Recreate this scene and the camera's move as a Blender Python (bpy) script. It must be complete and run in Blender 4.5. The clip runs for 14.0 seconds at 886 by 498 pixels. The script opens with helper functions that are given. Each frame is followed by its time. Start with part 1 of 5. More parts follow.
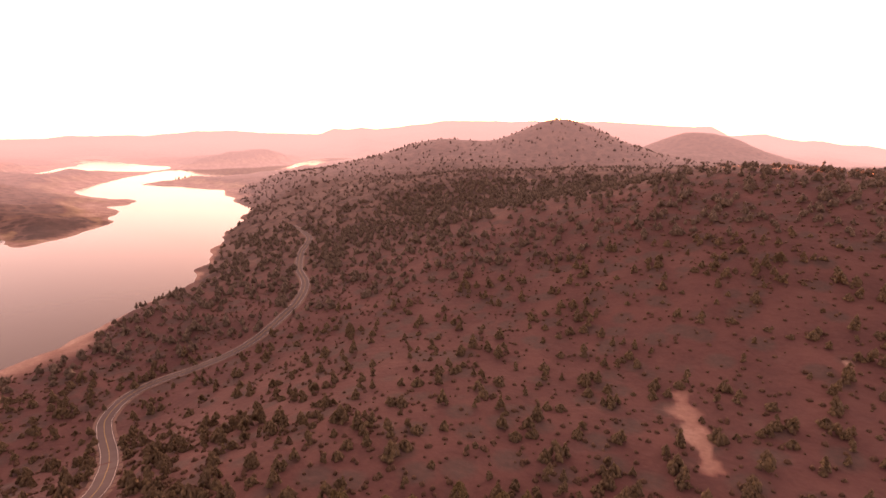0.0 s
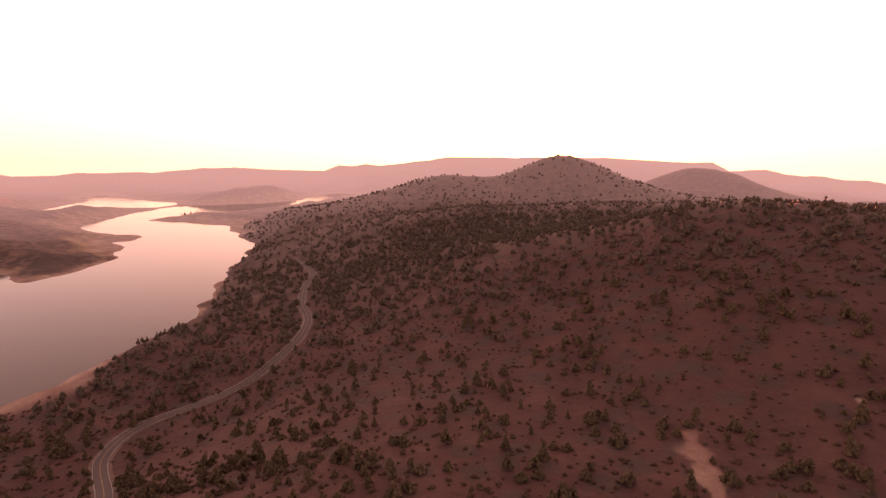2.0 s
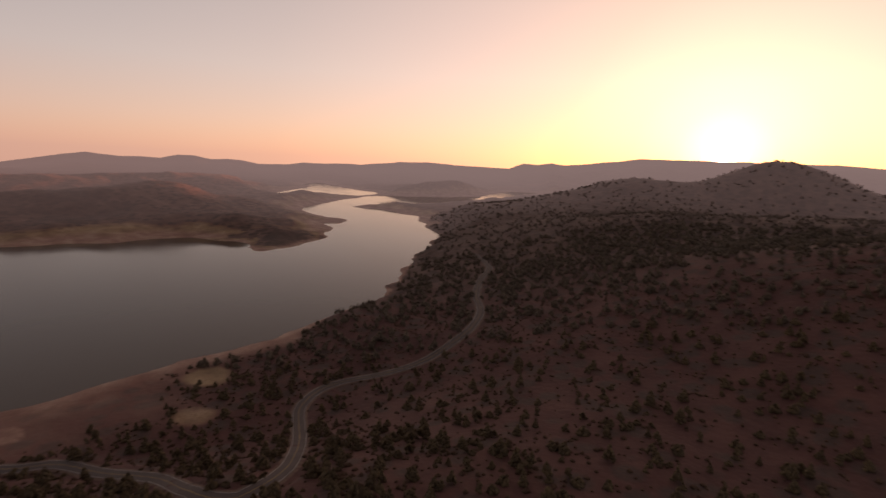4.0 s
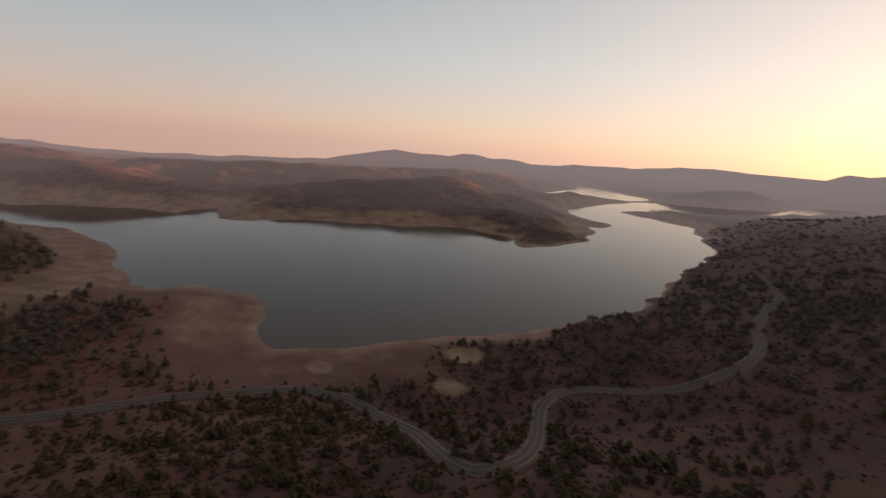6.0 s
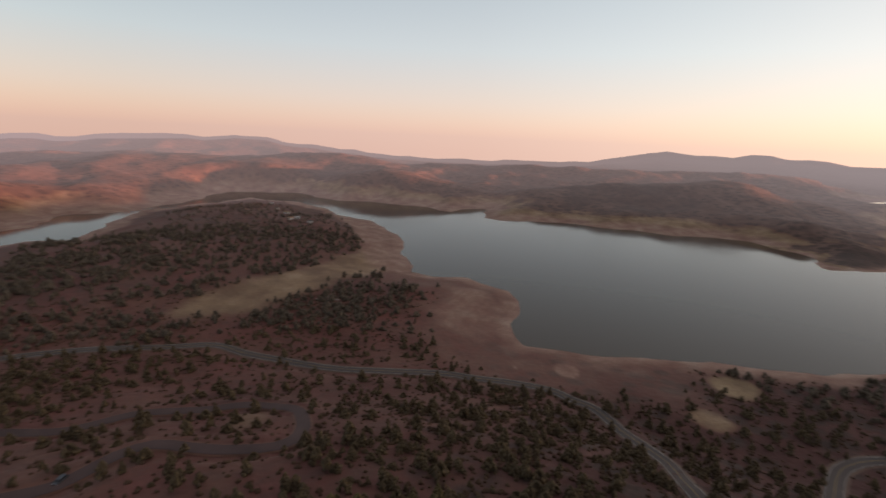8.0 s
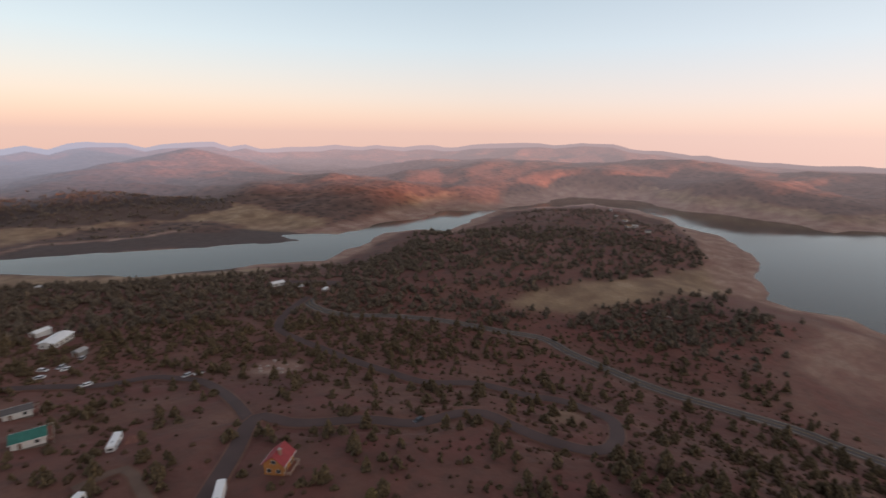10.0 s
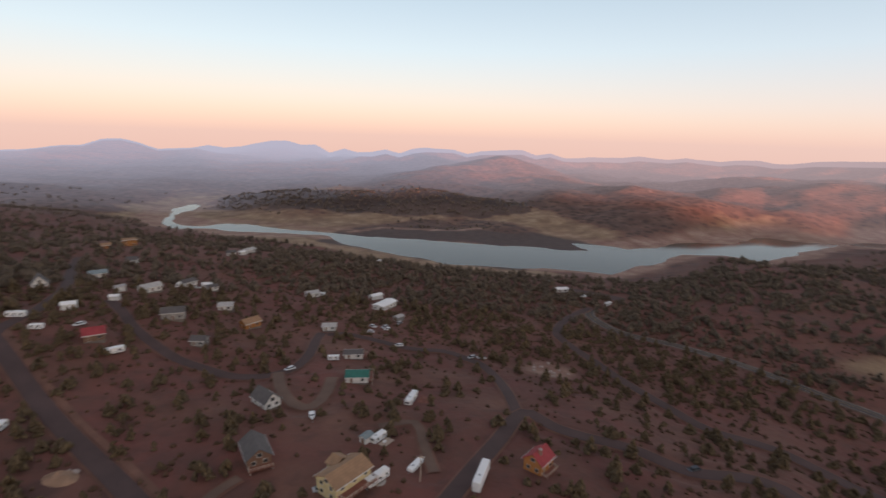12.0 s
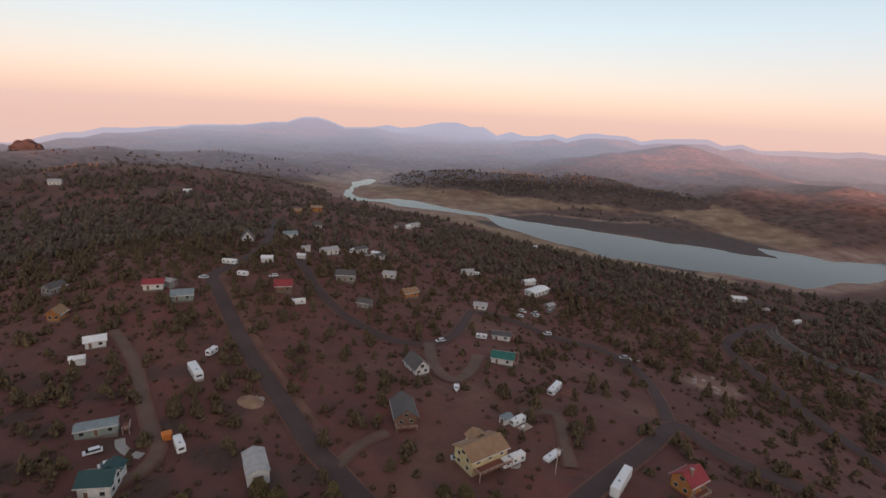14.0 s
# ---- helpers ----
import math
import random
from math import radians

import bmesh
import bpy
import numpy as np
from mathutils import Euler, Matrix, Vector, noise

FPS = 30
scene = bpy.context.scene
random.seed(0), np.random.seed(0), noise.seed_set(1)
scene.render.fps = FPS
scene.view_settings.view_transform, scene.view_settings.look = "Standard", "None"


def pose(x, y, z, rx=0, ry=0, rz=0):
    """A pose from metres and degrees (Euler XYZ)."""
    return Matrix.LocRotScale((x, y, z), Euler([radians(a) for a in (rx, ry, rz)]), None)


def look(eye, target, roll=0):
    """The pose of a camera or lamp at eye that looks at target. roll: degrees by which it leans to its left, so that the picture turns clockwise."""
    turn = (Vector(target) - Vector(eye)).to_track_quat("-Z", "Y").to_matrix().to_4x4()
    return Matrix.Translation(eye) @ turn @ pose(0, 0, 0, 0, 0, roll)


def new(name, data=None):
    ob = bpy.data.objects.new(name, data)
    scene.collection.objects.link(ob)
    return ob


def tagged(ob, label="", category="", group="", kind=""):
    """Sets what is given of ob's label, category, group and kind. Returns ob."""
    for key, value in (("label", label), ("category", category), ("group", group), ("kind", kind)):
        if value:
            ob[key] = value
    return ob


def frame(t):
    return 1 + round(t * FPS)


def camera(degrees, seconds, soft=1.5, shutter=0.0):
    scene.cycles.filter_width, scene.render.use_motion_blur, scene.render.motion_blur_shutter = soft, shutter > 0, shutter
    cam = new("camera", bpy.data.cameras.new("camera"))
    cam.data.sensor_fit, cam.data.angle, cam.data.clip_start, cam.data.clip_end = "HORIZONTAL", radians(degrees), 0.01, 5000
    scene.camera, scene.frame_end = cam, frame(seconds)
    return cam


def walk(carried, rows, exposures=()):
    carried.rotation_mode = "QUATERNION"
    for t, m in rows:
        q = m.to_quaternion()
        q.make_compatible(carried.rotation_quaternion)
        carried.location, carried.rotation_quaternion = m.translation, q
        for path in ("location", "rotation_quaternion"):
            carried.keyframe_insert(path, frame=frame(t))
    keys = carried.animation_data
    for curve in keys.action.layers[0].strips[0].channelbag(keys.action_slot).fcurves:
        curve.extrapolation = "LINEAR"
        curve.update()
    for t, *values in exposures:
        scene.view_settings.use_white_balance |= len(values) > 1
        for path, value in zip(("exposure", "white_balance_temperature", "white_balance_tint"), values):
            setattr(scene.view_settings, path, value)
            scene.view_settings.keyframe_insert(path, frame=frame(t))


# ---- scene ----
# The eye hangs 145 m over a reservoir (water level z = 0) and pans from the sunset to the village.
EYE_Z = 145.0
cam = camera(82.0, 14.0, soft=1.5, shutter=0.5)
# seconds, pitch, roll, heading
TURN = [
    (0, -12.91, -0.64, 28.70),
    (0.25, -11.55, -0.58, 28.76),
    (0.5, -10.37, -0.52, 28.79),
    (0.75, -9.80, -0.51, 28.82),
    (1, -9.50, -0.53, 28.84),
    (1.5, -9.16, -0.52, 28.90),
    (2, -8.98, -0.50, 29.05),
    (2.2, -8.91, -0.62, 29.70),
    (2.6, -8.85, -0.91, 31.87),
    (3, -8.94, -1.35, 35.64),
    (3.4, -9.16, -1.84, 40.64),
    (3.9, -9.56, -2.44, 47.87),
    (4.3, -9.89, -2.84, 53.76),
    (4.5, -10.05, -3.00, 56.61),
    (5, -10.31, -3.36, 62.64),
    (5.5, -10.68, -3.78, 70.12),
    (6, -11.16, -4.14, 78.79),
    (6.5, -11.54, -4.09, 85.65),
    (7, -11.82, -3.78, 92.40),
    (7.5, -12.11, -3.36, 99.27),
    (8, -12.46, -2.56, 107.39),
    (8.5, -12.67, -1.94, 117.13),
    (8.7, -12.70, -1.55, 121.36),
    (9.1, -12.75, -1.01, 129.09),
    (9.5, -12.81, -0.79, 136.05),
    (9.9, -12.79, -0.74, 142.58),
    (10.3, -12.73, -0.74, 148.85),
    (10.8, -12.61, -0.82, 156.72),
    (11, -12.57, -0.87, 159.95),
    (11.5, -12.42, -1.19, 167.75),
    (12, -12.35, -1.70, 176.75),
    (12.5, -12.44, -2.14, 185.03),
    (13, -12.47, -2.71, 191.95),
    (13.25, -12.29, -2.89, 193.65),
    (13.5, -12.40, -2.97, 194.55),
    (13.75, -13.46, -2.96, 194.91),
    (14, -14.83, -2.92, 195.01)]
walk(cam, [(t, pose(0, 0, EYE_Z, 90 + p, r, h)) for t, p, r, h in TURN],
     exposures=[(0, 4.32, 11000, 80), (0.5, 4.15, 11000, 80), (1.0, 3.93, 11000, 80), (1.5, 3.75, 11000, 81), (2.2, 3.42, 10800, 80), (4.4, 2.15, 7800, 33), (6.0, 2.37, 7000, 23),
                (7.0, 2.65, 6850, 22), (8.5, 2.92, 6700, 19), (11.0, 3.15, 6350, 20), (14.0, 3.12, 6350, 20)])

# ---- light ----
SUN_AZ, SUN_EL = -20.8, 2.0   # degrees clockwise from +y, degrees up
world = bpy.data.worlds.new("world")
scene.world = world
world.use_nodes = True
wn, wl = world.node_tree.nodes, world.node_tree.links
bg = wn["Background"]
sky = wn.new("ShaderNodeTexSky")
sky.sky_type = "NISHITA"
sky.sun_disc = False
sky.sun_elevation, sky.sun_rotation = radians(SUN_EL), radians(SUN_AZ)
sky.altitude, sky.air_density, sky.dust_density, sky.ozone_density = 1000, 1.0, 1.6, 1.0
# haze near the horizon: peach low down, pale blue above, and a wide warm glow round the sun
way = wn.new("ShaderNodeTexCoord").outputs["Generated"]
split = wn.new("ShaderNodeSeparateXYZ")
wl.new(way, split.inputs[0])
lift = wn.new("ShaderNodeValToRGB")
height_ = wn.new("ShaderNodeMath")   # the haze lies from a little under eye level upwards
height_.operation, height_.use_clamp = "MULTIPLY_ADD", True
wl.new(split.outputs[2], height_.inputs[0])
height_.inputs[1].default_value, height_.inputs[2].default_value = 1.3, 0.04
wl.new(height_.outputs[0], lift.inputs[0])
band = lift.color_ramp
for place_, tone in ((0.05, (0.60, 0.455, 0.40)), (0.12, (0.54, 0.485, 0.48)), (0.24, (0.42, 0.505, 0.545)), (0.42, (0.29, 0.385, 0.43))):
    band.elements.new(place_).color = (*tone, 1)
band.elements[0].position, band.elements[0].color = 0.0, (0.60, 0.43, 0.37, 1)
band.elements[-1].position, band.elements[-1].color = 1.0, (0.13, 0.13, 0.15, 1)
aim = wn.new("ShaderNodeVectorMath")
aim.operation = "DOT_PRODUCT"
wl.new(way, aim.inputs[0])
aim.inputs[1].default_value = Vector((math.sin(radians(SUN_AZ)), math.cos(radians(SUN_AZ)), math.tan(radians(SUN_EL)))).normalized()
glow = wn.new("ShaderNodeValToRGB")
angle_ = wn.new("ShaderNodeMath")
angle_.operation = "ARCCOSINE"
wl.new(aim.outputs["Value"], angle_.inputs[0])
turned = wn.new("ShaderNodeMath")
turned.operation = "DIVIDE"
wl.new(angle_.outputs[0], turned.inputs[0])
turned.inputs[1].default_value = math.pi
wl.new(turned.outputs[0], glow.inputs[0])
halo = glow.color_ramp
# degrees from the sun, light of the glow
for off_, tone in ((0.8, (1.0, 0.95, 0.80)), (1.5, (0.19, 0.168, 0.126)), (4.5, (0.112, 0.098, 0.072)), (8.5, (0.080, 0.068, 0.051)), (15.5, (0.065, 0.0515, 0.036)), (27.2, (0.051, 0.040, 0.030)),
                   (46.8, (0.0275, 0.0235, 0.0188)), (61, (0.0185, 0.0172, 0.0145)), (70, (0.014, 0.0134, 0.012)), (83, (0.009, 0.008, 0.0072)), (99, (0.0055, 0.005, 0.005)), (118, (0.001, 0.001, 0.001))):
    halo.elements.new(off_ / 180).color = (*tone, 1)
halo.elements[0].color, halo.elements[-1].color = (1, 1, 0.9, 1), (0, 0, 0, 1)


def world_mix(kind_, fac, a, b):
    node = wn.new("ShaderNodeMix")
    node.data_type, node.blend_type, node.clamp_result = "RGBA", kind_, False
    node.inputs[0].default_value = fac
    wl.new(a, node.inputs[6]), wl.new(b, node.inputs[7])
    return node.outputs[2]


gain = wn.new("ShaderNodeVectorMath")
gain.operation = "SCALE"
wl.new(glow.outputs[0], gain.inputs[0])
gain.inputs[3].default_value = 10.2
hazy = world_mix("ADD", 1.0, lift.outputs[0], gain.outputs[0])
wl.new(world_mix("MIX", 0.9, sky.outputs[0], hazy), bg.inputs[0])
bg.inputs[1].default_value = 0.15
sun = new("sun", bpy.data.lights.new("sun", "SUN"))
sun.data.energy, sun.data.angle, sun.data.color = 2.1, radians(0.8), (1.0, 0.37, 0.22)
sun.matrix_world = look((0, 0, 0), (-math.sin(radians(SUN_AZ)), -math.cos(radians(SUN_AZ)), -math.tan(radians(SUN_EL))))

# ---- lie of the land ----
# banks of the reservoir, plan points in metres, joined by straight reaches
NEAR_SHORE = [(-1787,2256), (-1703,1999), (-1526,1585), (-1422,1233), (-1397,1050), (-1400,938), (-1384,880), (-1351,803), (-1303,825), (-1270,843),
    (-1188,840), (-1056,821), (-902,739), (-737,630), (-666,550), (-616,485), (-560,433), (-500,365), (-497,340), (-456,310), (-431,277), (-414,233),
    (-403,202), (-380,157), (-379,132), (-372,87), (-363,65), (-359,40), (-352,1), (-354,-19), (-351,-39), (-363,-47), (-395,-56), (-446,-61),
    (-477,-74), (-492,-110), (-503,-124), (-494,-160), (-503,-186), (-530,-188), (-568,-223), (-610,-235), (-649,-246), (-692,-278), (-758,-341),
    (-780,-371), (-800,-447), (-854,-486), (-890,-538), (-915,-707), (-817,-708), (-750,-720), (-672,-726), (-544,-669), (-447,-597), (-422,-646),
    (-364,-648), (-274,-582), (-239,-551), (-223,-540), (-204,-556), (-179,-564), (-136,-564)]
RIVER = [(-117,-562), (-76,-570), (-40,-579), (8,-612), (48,-646), (92,-680), (130,-738), (172,-748), (226,-756), (264,-763), (306,-775), (337,-776),
    (356,-778), (386,-814), (418,-888), (437,-980), (438,-1034), (424,-1022), (417,-953), (403,-881), (384,-830), (355,-798), (325,-796), (292,-814),
    (261,-813), (240,-801), (178,-776), (117,-760), (63,-735), (-8,-728), (-65,-702), (-137,-692), (-200,-665), (-261,-659), (-237,-682), (-232,-736)]
FAR_SHORE = [(-233,-714), (-275,-706), (-303,-686), (-342,-691), (-390,-717), (-493,-738), (-585,-799), (-628,-758), (-704,-750), (-804,-766),
    (-959,-798), (-1003,-738), (-1040,-677), (-999,-607), (-982,-534), (-1004,-456), (-1002,-380), (-1005,-336), (-961,-278), (-1012,-270), (-1058,-222),
    (-959,-214), (-924,-201), (-914,-155), (-929,-108), (-951,-33), (-927,14), (-925,77), (-921,135), (-941,186), (-918,234), (-859,278), (-784,294),
    (-756,282), (-747,308), (-772,364), (-839,442), (-929,516), (-1014,535), (-994,558), (-1007,596), (-1052,609), (-1133,608), (-1203,605),
    (-1352,644), (-1433,721), (-1547,866), (-1648,1004), (-1765,1162), (-1679,1260), (-1636,1447), (-1638,1634), (-1839,1986), (-1923,2186)]
FAR_LAKE = [(-1858,719), (-1976,850), (-2197,1046), (-2370,1174), (-2473,1191), (-2750,1413), (-2516,1335), (-2113,1259), (-1917,1266), (-1822,1199),
    (-1759,1094), (-1780,996), (-1907,959), (-1798,836), (-1746,734)]
LAKES = [np.array(NEAR_SHORE + RIVER + FAR_SHORE, float), np.array(FAR_LAKE, float)]
# hills: x, y, height, spread
HILLS_NEAR = [(0, 0, 37, 90), (-100, 111, 25, 95), (100, -111, 11, 95), (-16, 149, 9, 95), (16, -149, 21, 95), (-137, -61, 22, 95), (75, 130, 30, 95),
    (-75, -130, 19, 95), (-147, 31, 18, 95), (147, -31, 32, 95), (-70, 281, 7, 120), (40, 287, 30, 120), (145, 251, 16, 120), (-170, 235, 19, 120),
    (235, -170, 37, 120), (-246, 154, -12, 120), (154, -246, 24, 120), (-60, -284, 14, 120), (-286, 50, -5, 120), (50, -286, 4, 120),
    (-465, -65, 15, 150)]
HILLS_MID = [(338, -326, 20, 150), (-429, 191, 18, 150), (-360, 302, -6, 150), (-360, -302, 6, 150), (-145, 447, 29, 150), (-145, -447, 2, 150),
    (235, 407, 41, 150), (235, -407, 20, 150), (114, 456, 60, 150), (114, -456, 15, 150), (415, -221, 14, 150), (-16, 470, 48, 150),
    (-16, -470, 8, 150), (-263, 390, 13, 150), (-263, -390, 12, 150), (26, 489, 8, 110), (93, 481, -15, 110), (309, -694, 2, 210),
    (457, -607, 24, 210), (677, -345, 16, 210), (380, 658, 32, 210)]
HILLS_FAR = [(53, 758, 40, 210), (145, -746, -6, 210), (-665, 368, -10, 210), (-357, -671, 5, 210), (222, 727, 51, 210), (582, -489, 32, 210),
    (-615, -447, 12, 210), (-119, 751, 35, 210), (-436, 623, 32, 210), (-285, 705, 42, 210), (-499, -574, 11, 210), (-290, 1164, 40, 290),
    (-63, 1198, 27, 290), (167, 1188, 31, 290), (430, -1120, -2, 290), (600, 1039, 23, 290), (-705, 971, 31, 290), (971, -705, 10, 290),
    (-878, 818, 18, 290), (818, -878, 8, 290), (-507, 1088, 41, 290)]
HILLS_RIM = [(1088, -507, 4, 290), (-1018, 636, 7, 290), (391, 1135, 43, 290), (-591, 1135, 18, 105), (-659, 1097, 22, 105), (-521, 1169, 8, 105),
    (-374, 1224, 49, 105), (-448, 1199, 20, 105), (-725, 1055, 13, 105), (-145, 1272, 1, 105), (-222, 1261, 23, 105), (-299, 1245, 30, 105),
    (188, 1790, 22, 420), (-188, 1790, 26, 420), (-1204, 1338, 9, 420), (556, 1712, 39, 420), (-556, 1712, 41, 420), (900, 1559, 22, 420),
    (-900, 1559, 27, 420), (-69, 1600, 98, 195)]
# crests of the hills round the water: bearing (degrees anticlockwise from +y), distance, height
CRESTS = [
    [(72.7, 920, 6), (68.8, 932, 11), (66.5, 961, 17), (64.2, 996, 11), (62.4, 1023, 3)],
    [(99.6, 1165, 21), (96.3, 1183, 30), (91.1, 1211, 36), (84.3, 1260, 50), (79, 1299, 61), (72.8, 1299, 37), (69.1, 1282, 20), (67.2, 1289, 6)],
    [(65.9, 1541, 4), (64.2, 1574, 16), (62.3, 1620, 38), (60.5, 1675, 22), (58.9, 1731, 13), (57.3, 1784, 4)],
    [(55.9, 2078, 18), (51.2, 2218, 46), (47.5, 2378, 57), (45.3, 2442, 40), (43.4, 2475, 12)],
    [(105.8, 1656, 48), (99.6, 1662, 51), (90.3, 1704, 56), (79, 1892, 61), (72.7, 2035, 56)],
    [(105, 1381, 16), (108.2, 1325, 27), (113.3, 1281, 49), (116.8, 1284, 40), (119.8, 1264, 39), (121.5, 1236, 25)],
    [(123.2, 1251, 31), (124.5, 1297, 43), (126.1, 1352, 51), (128.2, 1364, 46), (129.9, 1352, 29)],
    [(131.7, 1364, 34), (135.3, 1419, 49), (140.7, 1416, 49), (144.7, 1380, 43), (148.8, 1292, 34)],
    [(99.6, 1538, 20), (105.8, 1540, 25), (114.3, 1539, 36), (121.2, 1540, 42), (126.8, 1620, 48), (132.9, 1729, 46), (140.6, 1792, 47), (147.1, 1731, 44)],
    [(199.2, 1080, 10), (195.5, 1080, 18), (190.2, 1120, 19), (184.1, 1200, 23), (178.9, 1350, 29), (174.3, 1550, 51), (169.9, 1700, 76)],
    [(179.8, 1700, 9), (174.6, 1600, 28), (168.8, 1500, 40), (164.4, 1450, 37), (160, 1350, 21), (155.9, 1250, 7), (151.6, 1120, 4), (148.2, 1040, 4)],
    [(150.4, 1700, 7), (145.4, 1650, 33), (140.7, 1600, 45), (136.2, 1550, 53), (132.7, 1500, 52), (129.1, 1350, 49), (126.9, 1250, 40)],
    [(126.3, 1500, 35), (123.7, 1600, 57), (120.6, 1600, 65), (117.7, 1600, 67)],
    [(179.2, 2700, 58), (176.3, 2700, 63), (170.5, 2700, 61), (163.4, 2600, 54), (155.7, 2700, 62), (146.1, 2700, 71), (140.9, 2700, 81), (133.2, 2700, 93), (128.8, 2800, 100), (124.9, 2800, 77)],
    [(230.9, 2800, 4), (226.6, 2800, 4), (221.8, 2850, 4), (217.7, 2900, 28), (214.5, 2900, 37), (212.3, 2900, 51), (209.4, 2950, 77), (208.3, 2950, 83), (207.2, 2900, 62), (205.4, 2850, 35), (202.4, 2700, 10), (199.3, 2500, 4)],
    [(207.8, 1900, 4), (204.2, 2000, 4), (199.2, 2100, 4), (195, 1900, 4)],
    [(184.9, 2400, 23), (181.4, 2500, 59), (177.9, 2600, 90), (175, 2600, 83), (170.5, 2600, 91), (164.8, 2600, 75)],
    [(241, 1080, 30), (234, 1150, 36), (230.4, 1150, 32), (227.4, 1150, 34), (225.2, 1180, 28), (222, 1200, 23), (218, 1230, 28), (215.5, 1250, 25), (211, 1300, 12), (206, 1400, 6)],
    [(196.5, 1060, 8), (190.7, 1020, 15), (183.4, 1040, 18), (177.4, 1030, 15), (171.5, 1010, 12)],
    [(164, 1300, 26), (159, 1200, 38), (155, 1120, 44), (150, 1070, 38), (145.5, 1060, 31), (141, 1120, 24)]]
# where that country begins: bearing, distance
BEYOND = [(37.6, 1364), (52.7, 1291), (58.6, 1493), (61.6, 1134), (63.9, 720), (101.7, 658), (108.8, 778), (112.7, 843), (117.6, 945), (121.2, 1024), (124.7, 1074), (128.1, 1108), (133.5, 1040), (140.9, 929), (145.3, 842), (150.6, 729), (154.7, 703), (199.4, 640), (208.2, 911), (234.5, 880)]
# river flats: x, y, half-widths
FLATS = [(-166, -705, 123, 78), (30, -841, 173, 71), (260, -802, 163, 60), (353, -932, 90, 102), (-18, -585, 200, 44)]
# skyline round the horizon: degrees anticlockwise from +y, degrees up
SKYLINE_W = [(-70, -0.94), (-12, -1.14), (-10.5, -0.81), (-9, -0.69), (-7.5, -0.41), (-6, -0.43), (-4.5, -0.27), (-3, 0.16), (0, -0.04),
    (1.5, 0.72), (12, 1.24), (28.5, 1.06), (36, 0.3), (37.5, 0.5), (39, 0.25), (40.5, 0.29), (42, -0.33), (48, -0.32), (51, -0.15),
    (54, -0.2), (55.5, -0.45), (58.5, -0.74), (60, -0.65), (64.5, -0.77), (66, -1.03), (69, -1.05), (70.5, -0.77), (72, -0.62),
    (73.5, -0.68), (75, -0.39), (76.5, -0.39), (78, -0.84), (82.5, -0.74), (84, -0.58), (85.5, -0.81), (91.5, -2.07), (93, -2.07),
    (94.5, -2.3), (100.5, -2.29), (102, -2.47), (105, -2.43), (108, -2.53), (109.5, -2.48), (111, -2.31), (112.5, -2.36), (115.5, -2.17),
    (117, -1.86), (118.5, -1.91), (121.5, -1.48), (123, -1.46), (124.5, -1.3), (126, -0.87), (129, -0.77), (132, -1.1)]
SKYLINE_E = [(133.5, -0.96), (141, -1.26), (142.5, -1.51), (144, -1.59), (145.5, -1.4), (147, -1.41), (148.5, -1.63), (151.5, -1.35), (153, -1.57),
    (156, -1.46), (157.5, -1.72), (160.5, -1.73), (162, -1.84), (163.5, -1.82), (165, -1.41), (166.5, -1.7), (168, -1.24), (172.5, -1.44),
    (174, -1.73), (175.5, -1.31), (178.5, -1.3), (180, -1.49), (181.5, -1.96), (183, -1.6), (184.5, -1.94), (186, -1.94), (187.5, -1.56),
    (189, -2.12), (190.5, -1.24), (192, -1.27), (193.5, -0.79), (195, -0.84), (198, -1.53), (199.5, -1.73), (201, -1.58), (202.5, -1.87),
    (205.5, -2.07), (207, -1.5), (208.5, -1.14), (210, -1.21), (211.5, -1.75), (213, -1.76), (216, -2.19), (220.5, -2.37), (222, -2.62),
    (223.5, -2.64), (225, -2.82), (228, -2.9), (229.5, -3.35), (231, -3.41), (232.5, -3.81), (234, -4.36), (235.5, -4.4), (260.5, -4.1)]
RING = 4350.0


def smooth(a, lo, hi):
    u = np.clip((a - lo) / (hi - lo), 0, 1)
    return u * u * (3 - 2 * u)


def shore(x, y):
    """Metres from the bank: over 0 on land, under 0 on water."""
    d, wet = np.full(x.shape, 1e18), np.zeros(x.shape, bool)
    for (ax, ay), (bx, by) in [leg for lake in LAKES for leg in zip(lake, np.roll(lake, -1, 0))]:
        ex, ey = bx - ax, by - ay
        u = np.clip(((x - ax) * ex + (y - ay) * ey) / (ex * ex + ey * ey), 0, 1)
        d = np.minimum(d, (x - ax - u * ex) ** 2 + (y - ay - u * ey) ** 2)
        if ay != by:
            wet ^= ((ay > y) != (by > y)) & (x < (bx - ax) * (y - ay) / (by - ay) + ax)
    return np.where(wet, -1, 1) * np.sqrt(d)


_rng = np.random.default_rng(7)
_GRID = _rng.random((256, 256))


def value_noise(x, y, size):
    u, v = x / size + 1000, y / size + 1000
    i, j = np.floor(u).astype(int), np.floor(v).astype(int)
    fu, fv = u - i, v - j
    fu, fv = fu * fu * (3 - 2 * fu), fv * fv * (3 - 2 * fv)
    g = lambda a, b: _GRID[a % 256, b % 256]
    return (g(i, j) * (1 - fu) + g(i + 1, j) * fu) * (1 - fv) + (g(i, j + 1) * (1 - fu) + g(i + 1, j + 1) * fu) * fv


def fractal(x, y, size, octaves=4):
    total, amp = 0, 1.0
    for k in range(octaves):
        total = total + amp * (value_noise(x + 71 * k, y - 37 * k, size) - 0.5)
        size, amp = size / 2.1, amp * 0.5
    return total


